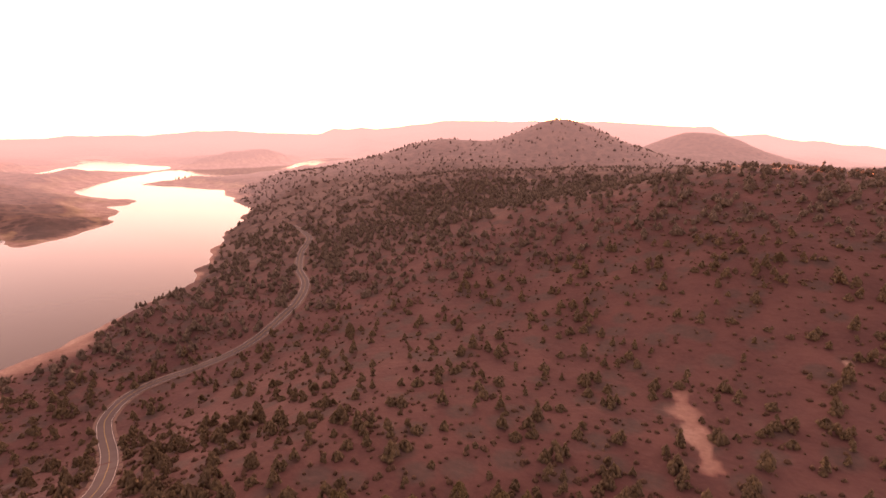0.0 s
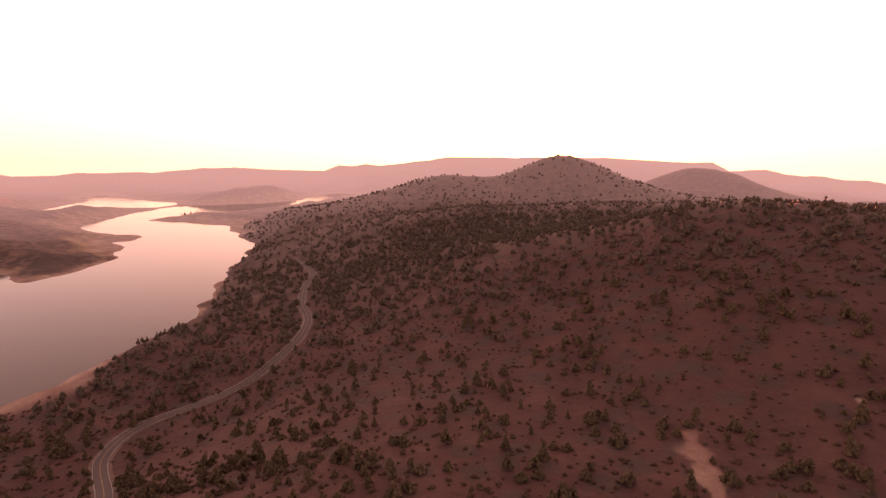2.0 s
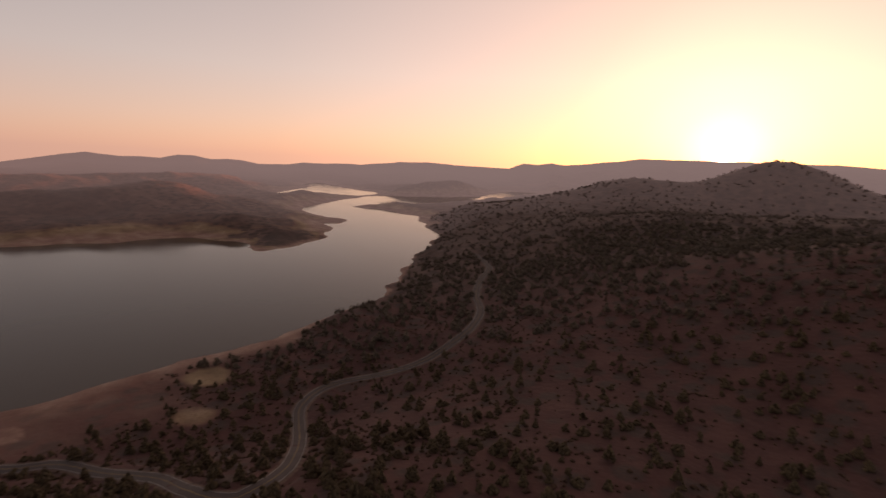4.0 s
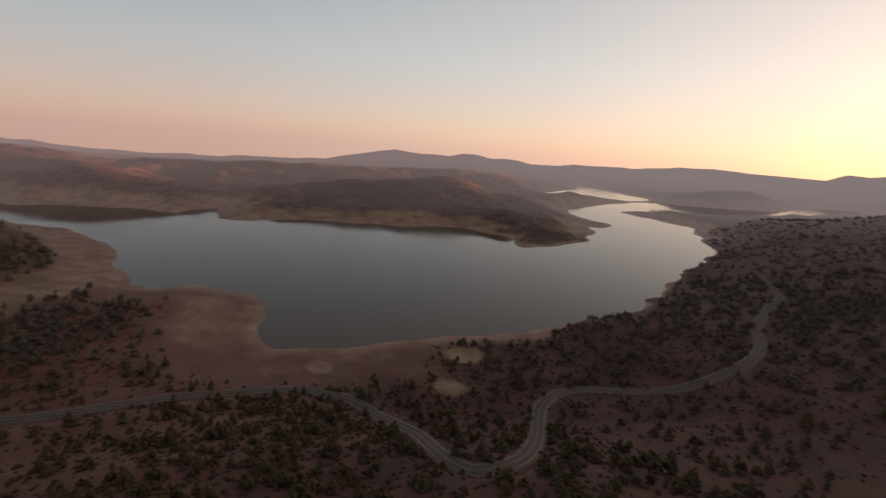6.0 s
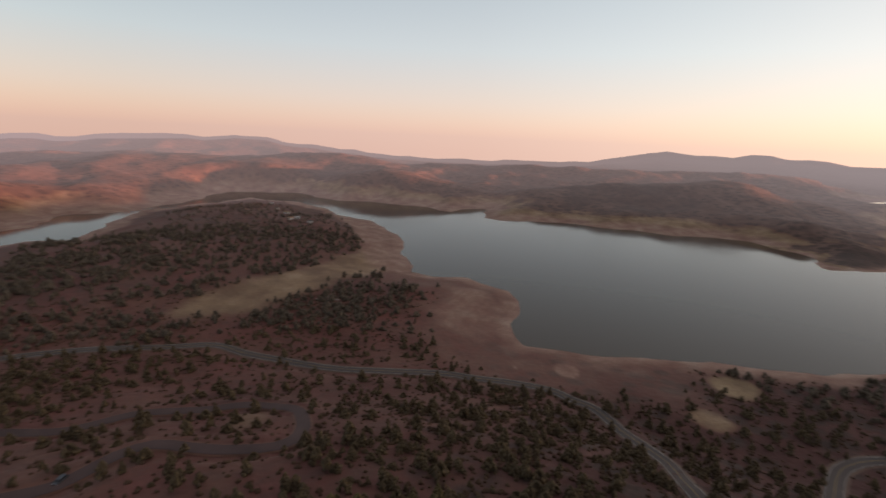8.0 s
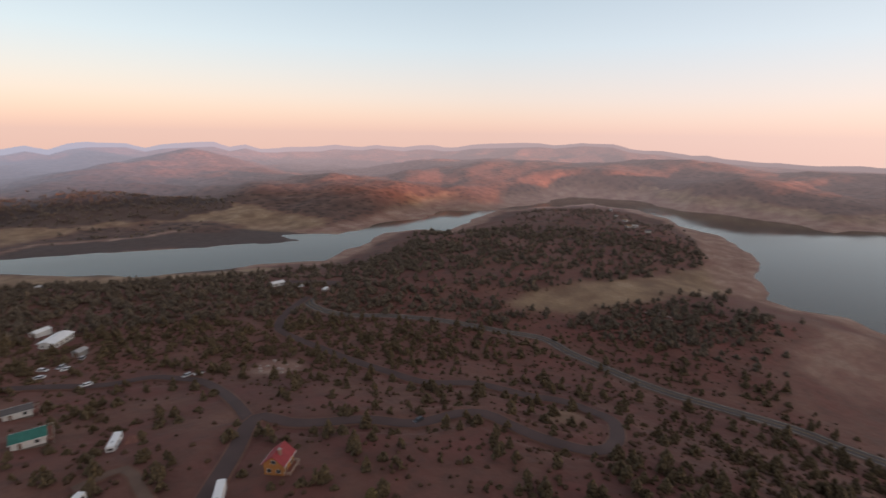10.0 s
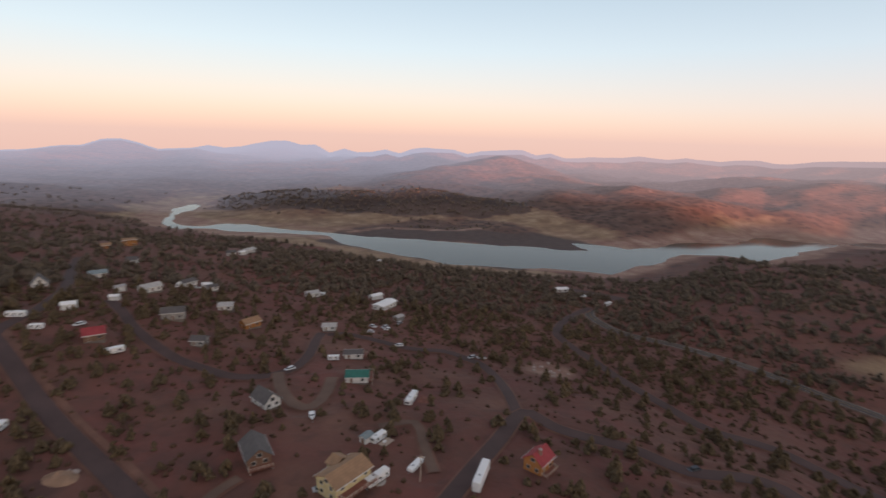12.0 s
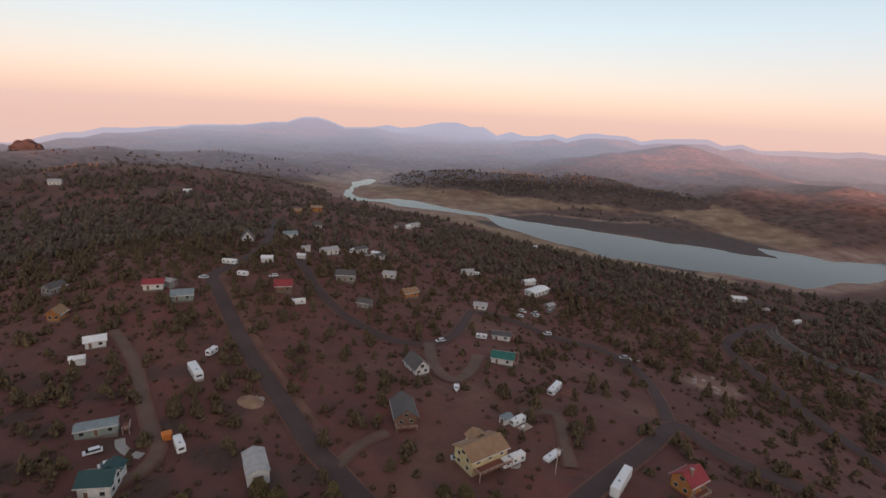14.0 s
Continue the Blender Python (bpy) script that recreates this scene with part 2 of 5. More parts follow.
def gully(x, y, size, octaves=4):
    """Ridged relief, 0 in the gullies and 1 on the ribs."""
    total, amp, norm = 0, 1.0, 0
    for k in range(octaves):
        n = value_noise(x * 0.9 + 131 * k, y + 57 * k, size)
        total, norm = total + amp * (1 - np.abs(2 * n - 1)), norm + amp
        size, amp = size / 2.1, amp * 0.5
    return 1 - total / norm


def beyond(x, y):
    """Metres past the line where the country across the water begins; under 0 on the near side."""
    begin = np.array(BEYOND, float)
    az = (np.degrees(np.arctan2(-x, y)) + 60) % 360 - 60
    return np.hypot(x, y) - np.interp(az, begin[:, 0], begin[:, 1]) - 600 * (1 - smooth(az, 36.8, 39.5) * (1 - smooth(az, 238, 243)))


def crest_land(x, y, sd):
    """Hills that fall away on both sides of their crests in spurs and gullies."""
    ribs = 0.62 + 0.95 * gully(x + 400, y, 330, 4)
    total = 0
    for line in CRESTS:
        best = np.zeros(x.shape)
        for (a0, r0, h0), (a1, r1, h1) in zip(line, line[1:]):
            ax, ay, bx, by = -r0 * math.sin(radians(a0)), r0 * math.cos(radians(a0)), -r1 * math.sin(radians(a1)), r1 * math.cos(radians(a1))
            ex, ey = bx - ax, by - ay
            u = np.clip(((x - ax) * ex + (y - ay) * ey) / (ex * ex + ey * ey), 0, 1)
            h = h0 + (h1 - h0) * u
            d = np.hypot(x - ax - u * ex, y - ay - u * ey)
            best = np.maximum(best, h * np.exp(-(d * ribs / (70 + 2.6 * h)) ** 1.5))
        total = total + best ** 5
    return total ** 0.2 + 4 + (17 * gully(x, y, 260, 4) + 9 * (gully(x + 77, y, 110, 3) - 0.4)) * smooth(sd, 40, 300) + 7 * fractal(x, y, 120)


def bare_ground(x, y):
    """Height of the land without its roads, and the distance from the bank."""
    rocky = smooth(y, 140, 220) * (1 - smooth(y, 600, 760)) * (x > -760) * (x < -100)
    wob = (9 + 14 * rocky) * fractal(x, y, 60, 3) * np.clip(np.hypot(x, y) / 400, 0.5, 3)
    sd = shore(x, y) + wob
    z = 0
    for hx, hy, h, w in HILLS_NEAR + HILLS_MID + HILLS_FAR + HILLS_RIM:
        z = z + h * np.exp(-((x - hx) ** 2 + (y - hy) ** 2) / (w * w))
    r = np.hypot(x, y)
    az = (np.degrees(np.arctan2(-x, y)) + 60) % 360 - 60
    line = np.array(SKYLINE_W + SKYLINE_E)
    over = smooth(beyond(x, y), 0, 90) * smooth(az, 36.8, 39.5) * (1 - smooth(az, 238, 243))
    far_side = over > 0
    hills = np.zeros(r.shape)
    if far_side.any():
        hills[far_side] = crest_land(x[far_side], y[far_side], sd[far_side])
    crest = np.interp(az, line[:, 0], line[:, 1]) + 0.22 * fractal(x, y, 420, 4)
    ring = EYE_Z + RING * np.tan(np.radians(crest))
    z = z * (1 - over) + hills * over
    rise = 2300 + 650 * over
    far = smooth(r, rise, RING - 150) ** 1.2
    z = z * (1 - far) + ring * far - 0.00012 * np.maximum(r - RING, 0) ** 2
    rough = np.clip(r / 700, 0.25, 1.5)
    relief = 14 * rough * (gully(x, y, 420) - 0.4) + 7 * rough * fractal(x, y, 150)
    relief = relief * (1 - 0.75 * smooth(r, 3300, RING)) * smooth(sd, 60, 400) * (1 - 0.7 * over)
    folds = 95 * (gully(x + 900, y, 900, 5) - 0.42) * smooth(r, 1000, 2200) * (1 - 0.8 * smooth(r, 3800, RING)) * smooth(sd, 60, 500) * (1 - 0.75 * over)
    relief = relief + folds
    floor_ = 0.8 - 400 * np.maximum(smooth(r, 2950, 3400), smooth(az, 214, 219) * smooth(r, 900, 1300))
    z = np.maximum(z + relief + 2.5 * fractal(x, y, 50, 3) * smooth(sd, 20, 90), floor_) * smooth(sd, 0, 130 - 85 * rocky)
    flat = 0
    for px, py, wx, wy in FLATS:
        flat = np.maximum(flat, np.exp(-((x - px) / wx) ** 2 - ((y - py) / wy) ** 2))
    z = z * (1 - 0.85 * flat) + np.clip(sd, 0, 60) * 0.05 * (1 - 0.7 * flat)
    brow = EYE_Z + r * np.tan(np.radians(np.interp(az, line[:, 0], line[:, 1]) - 0.35 + 0.35 * smooth(az, 194.5, 200.5) * (1 - smooth(az, 220, 227))))
    z = np.where((r > 1700) & (r < RING - 250), np.minimum(z, np.maximum(brow, floor_ + 2.2)), z)
    bed = np.minimum(sd * 0.09, 0)
    return np.where(sd < 0, np.maximum(bed, -7), z), sd


# ---- end of land ----
# ---- materials ----
def material(name, rough=0.9):
    m = bpy.data.materials.new(name)
    m.use_nodes = True
    n = m.node_tree.nodes
    n["Principled BSDF"].inputs["Roughness"].default_value = rough
    return m, n, m.node_tree.links, n["Principled BSDF"]


def noise_node(n, l, scale, detail=4.0, coords=None):
    tex = n.new("ShaderNodeTexNoise")
    tex.inputs["Scale"].default_value, tex.inputs["Detail"].default_value = scale, detail
    if coords is not None:
        l.new(coords, tex.inputs["Vector"])
    return tex.outputs["Fac"]


def ramp(n, l, fac, stops):
    node = n.new("ShaderNodeValToRGB")
    el = node.color_ramp.elements
    while len(el) < len(stops):
        el.new(0.5)
    for e, (p, c) in zip(el, stops):
        e.position, e.color = p, (*c, 1)
    l.new(fac, node.inputs["Fac"])
    return node.outputs["Color"]


def blend(n, l, fac, a, b, mode="MIX"):
    node = n.new("ShaderNodeMix")
    node.data_type, node.blend_type = "RGBA", mode
    for sock, v in ((node.inputs[0], fac), (node.inputs[6], a), (node.inputs[7], b)):
        if isinstance(v, (int, float)):
            sock.default_value = v
        elif isinstance(v, tuple):
            sock.default_value = (*v, 1)
        else:
            l.new(v, sock)
    return node.outputs[2]


def scaled(n, l, a, mul, add=0.0):
    node = n.new("ShaderNodeMath")
    node.operation, node.use_clamp = "MULTIPLY_ADD", True
    l.new(a, node.inputs[0])
    node.inputs[1].default_value, node.inputs[2].default_value = mul, add
    return node.outputs[0]


def bump(n, l, bsdf, height, strength, distance):
    node = n.new("ShaderNodeBump")
    node.inputs["Strength"].default_value, node.inputs["Distance"].default_value = strength, distance
    l.new(height, node.inputs["Height"])
    l.new(node.outputs[0], bsdf.inputs["Normal"])


def plain(name, colour, rough=0.7, vary=0.25, scale=1.5, metal=0.0):
    """A painted or natural surface with blotches, fine grain and a shade of its own for each object."""
    m, n, l, b = material(name, rough)
    pos = n.new("ShaderNodeTexCoord").outputs["Object"]
    big, fine = noise_node(n, l, scale * 0.4, 3, pos), noise_node(n, l, scale * 9, 3, pos)
    dark, lite = tuple(c * (1 - vary) for c in colour), tuple(min(1, c * (1 + vary)) for c in colour)
    c = ramp(n, l, big, [(0.3, dark), (0.7, lite)])
    c = blend(n, l, scaled(n, l, fine, 0.5), c, dark)
    one = n.new("ShaderNodeObjectInfo").outputs["Random"]
    c = blend(n, l, scaled(n, l, one, 0.3), c, lite)
    l.new(c, b.inputs["Base Color"])
    b.inputs["Metallic"].default_value = metal
    bump(n, l, b, fine, 0.15, 0.05)
    return m


def ground_material(name, hazy=False):
    m, n, l, b = material(name, 0.95)
    pos = n.new("ShaderNodeTexCoord").outputs["Object"]
    cov = n.new("ShaderNodeAttribute")
    cov.attribute_name = "cover"
    sep = n.new("ShaderNodeSeparateColor")
    l.new(cov.outputs["Color"], sep.inputs[0])
    beach, grass, scrub = sep.outputs[0], sep.outputs[1], sep.outputs[2]
    mud = cov.outputs["Alpha"]
    wide, mid, fine = noise_node(n, l, 0.006, 5, pos), noise_node(n, l, 0.045, 5, pos), noise_node(n, l, 0.6, 4, pos)
    soil = ramp(n, l, wide, [(0.3, (0.152, 0.049, 0.039)), (0.5, (0.216, 0.068, 0.052)), (0.7, (0.266, 0.096, 0.072))])
    soil = blend(n, l, scaled(n, l, mid, 2.2, -0.75), soil, (0.105, 0.044, 0.029))
    straw = ramp(n, l, mid, [(0.35, (0.24, 0.163, 0.085)), (0.55, (0.41, 0.29, 0.158)), (0.7, (0.55, 0.41, 0.245))])
    sand = ramp(n, l, mid, [(0.3, (0.29, 0.16, 0.115)), (0.5, (0.43, 0.265, 0.195)), (0.68, (0.56, 0.40, 0.30))])
    lines = n.new("ShaderNodeTexWave")
    lines.bands_direction = "Z"
    for sock, v in (("Scale", 0.22), ("Distortion", 7.0), ("Detail", 4.0), ("Detail Scale", 0.35)):
        lines.inputs[sock].default_value = v
    l.new(pos, lines.inputs["Vector"])
    sand = blend(n, l, scaled(n, l, lines.outputs["Fac"], 0.3, -0.08), sand, (0.185, 0.082, 0.058))
    brush = ramp(n, l, mid, [(0.35, (0.055, 0.031, 0.026)), (0.65, (0.110, 0.064, 0.052))])
    spots = noise_node(n, l, 0.11, 3, pos)
    dots = n.new("ShaderNodeTexVoronoi")
    dots.inputs["Scale"].default_value = 0.07
    l.new(pos, dots.inputs["Vector"])
    clump = scaled(n, l, dots.outputs["Distance"], -4.2, 2.0)
    fleck = n.new("ShaderNodeMath")
    fleck.operation, fleck.use_clamp = "MULTIPLY", True
    l.new(clump, fleck.inputs[0])
    l.new(scrub, fleck.inputs[1])
    dry = ramp(n, l, mid, [(0.3, (0.155, 0.070, 0.048)), (0.7, (0.250, 0.120, 0.080))])
    soil = blend(n, l, scaled(n, l, noise_node(n, l, 0.022, 6, pos), 3.0, -1.15), soil, dry)
    soil = blend(n, l, scaled(n, l, noise_node(n, l, 0.16, 5, pos), 2.6, -1.25), soil, (0.085, 0.047, 0.036))
    c = blend(n, l, grass, soil, straw)
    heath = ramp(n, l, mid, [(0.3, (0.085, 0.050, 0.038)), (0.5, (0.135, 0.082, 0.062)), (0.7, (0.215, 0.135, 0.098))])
    reach_ = n.new("ShaderNodeVectorMath")   # heath within about 600 m painted darker, redder to stand in for shade
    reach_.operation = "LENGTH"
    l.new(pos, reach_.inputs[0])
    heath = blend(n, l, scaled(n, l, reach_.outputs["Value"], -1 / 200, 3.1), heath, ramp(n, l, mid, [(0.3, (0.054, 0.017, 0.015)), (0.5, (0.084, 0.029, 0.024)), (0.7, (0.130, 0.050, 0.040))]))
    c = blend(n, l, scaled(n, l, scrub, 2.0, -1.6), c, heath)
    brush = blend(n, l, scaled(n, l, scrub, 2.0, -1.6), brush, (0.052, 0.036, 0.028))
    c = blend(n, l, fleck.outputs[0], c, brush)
    stones = n.new("ShaderNodeTexVoronoi")
    stones.inputs["Scale"].default_value = 0.045
    l.new(pos, stones.inputs["Vector"])
    outcrop = n.new("ShaderNodeMath")
    outcrop.operation, outcrop.use_clamp = "MULTIPLY", True
    l.new(scaled(n, l, stones.outputs["Distance"], -6.0, 1.3), outcrop.inputs[0])
    l.new(scaled(n, l, noise_node(n, l, 0.004, 4, pos), 6.0, -3.1), outcrop.inputs[1])
    craggy = n.new("ShaderNodeMath")
    craggy.operation, craggy.use_clamp = "MULTIPLY", True
    l.new(outcrop.outputs[0], craggy.inputs[0])
    l.new(scaled(n, l, scrub, 1.0, -1.0), craggy.inputs[1])
    c = blend(n, l, craggy.outputs[0], c, (0.36, 0.26, 0.22))
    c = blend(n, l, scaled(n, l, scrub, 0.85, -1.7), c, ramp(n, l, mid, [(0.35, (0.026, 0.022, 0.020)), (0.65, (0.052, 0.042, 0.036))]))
    c = blend(n, l, beach, c, sand)
    c = blend(n, l, mud, c, ramp(n, l, spots, [(0.3, (0.07, 0.055, 0.05)), (0.7, (0.11, 0.085, 0.075))]))
    c = blend(n, l, scaled(n, l, fine, 0.6, 0.03), c, (0.085, 0.058, 0.045), "MULTIPLY")
    l.new(blend(n, l, 0.24, c, blend(n, l, scaled(n, l, fine, 1.6, -0.4), c, (0.30, 0.132, 0.098))), b.inputs["Base Color"])
    bump(n, l, b, noise_node(n, l, 0.25, 6, pos), 0.5, 1.2)
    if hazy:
        # haze painted in as emission thickening with distance, rosy towards the sun, blue-grey away
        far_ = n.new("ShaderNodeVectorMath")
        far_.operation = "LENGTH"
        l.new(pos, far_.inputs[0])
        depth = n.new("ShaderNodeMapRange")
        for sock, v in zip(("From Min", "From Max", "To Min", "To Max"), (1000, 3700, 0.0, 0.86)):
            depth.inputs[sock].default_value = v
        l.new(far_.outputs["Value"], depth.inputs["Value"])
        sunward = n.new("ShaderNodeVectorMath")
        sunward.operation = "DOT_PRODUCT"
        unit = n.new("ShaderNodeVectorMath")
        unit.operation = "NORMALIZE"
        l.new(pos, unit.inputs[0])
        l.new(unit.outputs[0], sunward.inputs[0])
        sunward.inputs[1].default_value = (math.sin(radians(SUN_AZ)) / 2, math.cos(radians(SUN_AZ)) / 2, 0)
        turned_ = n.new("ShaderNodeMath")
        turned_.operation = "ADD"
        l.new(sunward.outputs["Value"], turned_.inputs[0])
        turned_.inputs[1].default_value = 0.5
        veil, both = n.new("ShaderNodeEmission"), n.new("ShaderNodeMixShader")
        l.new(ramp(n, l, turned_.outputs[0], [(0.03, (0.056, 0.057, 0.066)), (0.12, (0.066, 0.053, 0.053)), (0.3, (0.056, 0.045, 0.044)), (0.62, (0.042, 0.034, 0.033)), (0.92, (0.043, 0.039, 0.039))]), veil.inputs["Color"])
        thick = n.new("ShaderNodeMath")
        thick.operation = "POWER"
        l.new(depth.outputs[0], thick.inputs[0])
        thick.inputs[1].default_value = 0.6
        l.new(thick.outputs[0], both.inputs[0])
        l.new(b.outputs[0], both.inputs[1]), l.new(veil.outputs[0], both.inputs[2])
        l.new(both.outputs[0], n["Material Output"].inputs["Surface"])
    return m


def water_material():
    m, n, l, b = material("reservoir_water", 0.08)
    pos = n.new("ShaderNodeTexCoord").outputs["Object"]
    b.inputs["Base Color"].default_value = (0.078, 0.055, 0.037, 1)
    b.inputs["IOR"].default_value = 1.30
    b.inputs["Specular IOR Level"].default_value = 0.24
    stretch = n.new("ShaderNodeMapping")
    stretch.inputs["Scale"].default_value = (0.35, 1.0, 1.0)
    stretch.inputs["Rotation"].default_value = (0, 0, radians(-35))
    l.new(pos, stretch.inputs["Vector"])
    gust = noise_node(n, l, 0.012, 4, stretch.outputs[0])
    l.new(scaled(n, l, gust, 0.26, -0.05), b.inputs["Roughness"])
    bump(n, l, b, noise_node(n, l, 0.35, 5, stretch.outputs[0]), 0.07, 0.6)
    return m


MAT_GROUND, MAT_RANGES, MAT_WATER = ground_material("dry_high_desert_soil"), ground_material("distant_ranges_haze_glow", True), water_material()
MAT_ASPHALT = plain("worn_asphalt", (0.072, 0.055, 0.049), 0.85, 0.22, 0.25)
MAT_STREET = plain("dark_brown_asphalt", (0.080, 0.047, 0.042), 0.92, 0.25, 0.25)
MAT_GRAVEL = plain("pale_gravel_track", (0.15, 0.092, 0.066), 0.95, 0.25, 0.3)
MAT_CUT = plain("reddish_cut_bank", (0.165, 0.078, 0.052), 0.95, 0.35, 0.3)
MAT_LINE = plain("road_paint", (0.50, 0.46, 0.40), 0.7, 0.2, 0.5)
MAT_YELLOW = plain("yellow_road_paint", (0.30, 0.20, 0.06), 0.7, 0.2, 0.5)
MAT_BARK = plain("grey_brown_bark", (0.12, 0.085, 0.06), 0.95, 0.3, 2)


def foliage(name, dark, lite):
    m, n, l, b = material(name, 0.9)
    isle = n.new("ShaderNodeNewGeometry").outputs["Random Per Island"]
    c = ramp(n, l, isle, [(0.0, dark), (0.6, tuple((d + e) / 2 for d, e in zip(dark, lite))), (1.0, lite)])
    pos = n.new("ShaderNodeTexCoord").outputs["Object"]
    c = blend(n, l, scaled(n, l, noise_node(n, l, 1.8, 3, pos), 0.7, -0.1), c, dark)
    one = n.new("ShaderNodeObjectInfo").outputs["Random"]
    c = blend(n, l, scaled(n, l, one, 0.35), c, lite)
    l.new(c, b.inputs["Base Color"])
    return m


MAT_JUNIPER = foliage("juniper_scales", (0.064, 0.047, 0.021), (0.205, 0.150, 0.055))
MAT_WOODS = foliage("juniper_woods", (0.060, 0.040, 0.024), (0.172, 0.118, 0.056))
# foliage from 340 m out paled to paint in haze
MAT_BANKWOODS = foliage("hazed_bank_woods", (0.085, 0.063, 0.044), (0.18, 0.132, 0.088))
# hill foliage paler again, haze put into its colour beyond 690 m
MAT_FARWOODS = foliage("hazed_hill_woods", (0.10, 0.074, 0.058), (0.20, 0.145, 0.112))

MAT_SAGE = foliage("sagebrush", (0.080, 0.043, 0.026), (0.15, 0.088, 0.048))

# ---- roads: plan lines with their width ----
ROADS = {
    "highway": (7.0, [(-480.2, 474.4), (-410.2, 431.2), (-376, 382.8), (-333.9, 335.6), (-295.8, 303.8), (-269.4, 268.2), (-259, 239.7), (-254.8, 214.3),
        (-256.9, 195.4), (-263.1, 176.4), (-270.4, 155.3), (-268, 137.6), (-256.9, 121.9), (-244, 113.6), (-213, 99.7), (-182.5, 83.4),
        (-163.6, 69.6), (-155.4, 55.2), (-157.1, 47.3), (-172.6, 40.7), (-209.2, 37), (-241.4, 21.7), (-262.9, 9.9), (-270.5, -3.7),
        (-277.1, -15.3), (-277, -36.4), (-272, -61.6), (-269.5, -77.4), (-257.1, -107.8), (-246.6, -139.3), (-244.2, -176.9), (-242.7, -197.2),
        (-242.5, -218.8), (-225.2, -239.8), (-211.8, -258.8), (-196.9, -278.7), (-173, -301.1), (-147.7, -314.6), (-136.1, -330), (-132, -348), (-136, -362)]),
    "track_park": (3.6, [(-205, -378), (-195, -395), (-185, -410), (-173, -421), (-154, -438), (-140, -460), (-136, -500), (-125, -535)]),
    "street_park": (13.0, [(-128, -424), (-145, -409), (-161, -398), (-172, -386)]),
    "street_hill": (6.0, [(36, -98), (46, -104.2), (56.9, -111.7), (66.9, -118.2), (81.8, -130.8), (94.2, -140.8), (113.8, -156), (133.8, -172.7), (148.9, -185.9),
        (161.2, -196.6), (169.3, -204.4), (171.6, -215.7), (171.2, -230), (178, -255.3), (188.1, -279), (219.2, -334), (237.4, -368.5)]),
    "street_loop": (5.6, [(5, -95), (-4, -110), (-13, -125), (-21.9, -139.8), (-31.4, -155.3), (-41.2, -173.1), (-47.1, -175.7), (-52.9, -168.2), (-63.4, -161.9),
        (-78.8, -155.1), (-93, -145.2), (-111.5, -142.7), (-120.9, -136.9), (-123.6, -126.5), (-126.5, -113.9), (-132.3, -102.2), (-140.1, -96.6),
        (-153.6, -99.2), (-172.2, -113.5), (-176.3, -126.9), (-175.8, -144), (-167.6, -158.1), (-160.7, -171), (-151.9, -182), (-131.2, -194),
        (-120.6, -213.6), (-111.1, -239.2), (-103.5, -265.5), (-97.8, -282.6), (-93.9, -301), (-99.4, -317.7), (-115.4, -342.1), (-136.8, -364.6)]),
    "street_east": (4.6, [(-42.9, -182.1), (-42.8, -200.2), (-41.5, -220.5), (-37, -238.9), (-29.5, -248.5), (-18.7, -257.5), (-1.1, -258.7), (19.3, -266.3),
        (37.3, -271.2), (47.7, -266.9)]),
    "street_mid": (5.0, [(157.1, -263.7), (143.6, -249.9), (129, -233.1), (114.2, -220.8), (100.5, -211.8), (86.4, -206.3), (73.8, -202.4), (61.5, -205.3),
        (52.2, -214.9), (48.8, -232.5), (49.2, -255.2), (48.2, -266.5)]),
    "track_west": (3.4, [(169.6, -147.3), (157.9, -140.4), (146.3, -133.3), (134.2, -123.6), (123.6, -114.7), (113.1, -106.2), (103.8, -99.3), (101.2, -90.1),
        (106.1, -79.2)]),
    "track_cabin": (3.2, [(55.8, -112.5), (54.9, -120.1), (52.6, -126.2), (48.3, -132.2)]),
    "track_yard": (3.2, [(-8, -136), (-6.6, -143.1), (-4.8, -153.9), (-2.2, -165.2), (10.6, -163.4)]),
    "track_drive": (4.5, [(56.9, -207.9), (51.9, -193), (43.9, -180.1), (36.4, -178.6), (33.2, -190.1), (33.2, -205.3)]),
}


def spline(points, step=4.0):
    """Points every few metres along a smooth line through the plan points."""
    p = np.array([points[0], *points, points[-1]], float)
    out = []
    for a, b, c, d in zip(p, p[1:], p[2:], p[3:]):
        k = max(2, int(np.hypot(*(c - b)) / step))
        for u in np.arange(k)[:, None] / k:
            out.append(0.5 * (2 * b + (c - a) * u + (2 * a - 5 * b + 4 * c - d) * u ** 2 + (3 * b - a - 3 * c + d) * u ** 3))
    out.append(p[-1])
    return np.array(out)


ROAD_LINES = {}
for key, (width, pts) in ROADS.items():
    xy = spline(pts)
    z = bare_ground(xy[:, 0], xy[:, 1])[0]
    pad = np.pad(z, 6, mode="edge")
    z = np.convolve(pad, np.ones(13) / 13, "valid")
    ROAD_LINES[key] = (width, xy, z)
ROAD_XY = np.concatenate([v[1] for v in ROAD_LINES.values()])
ROAD_Z = np.concatenate([v[2] for v in ROAD_LINES.values()])
ROAD_W = np.concatenate([np.full(len(v[2]), v[0]) for v in ROAD_LINES.values()])


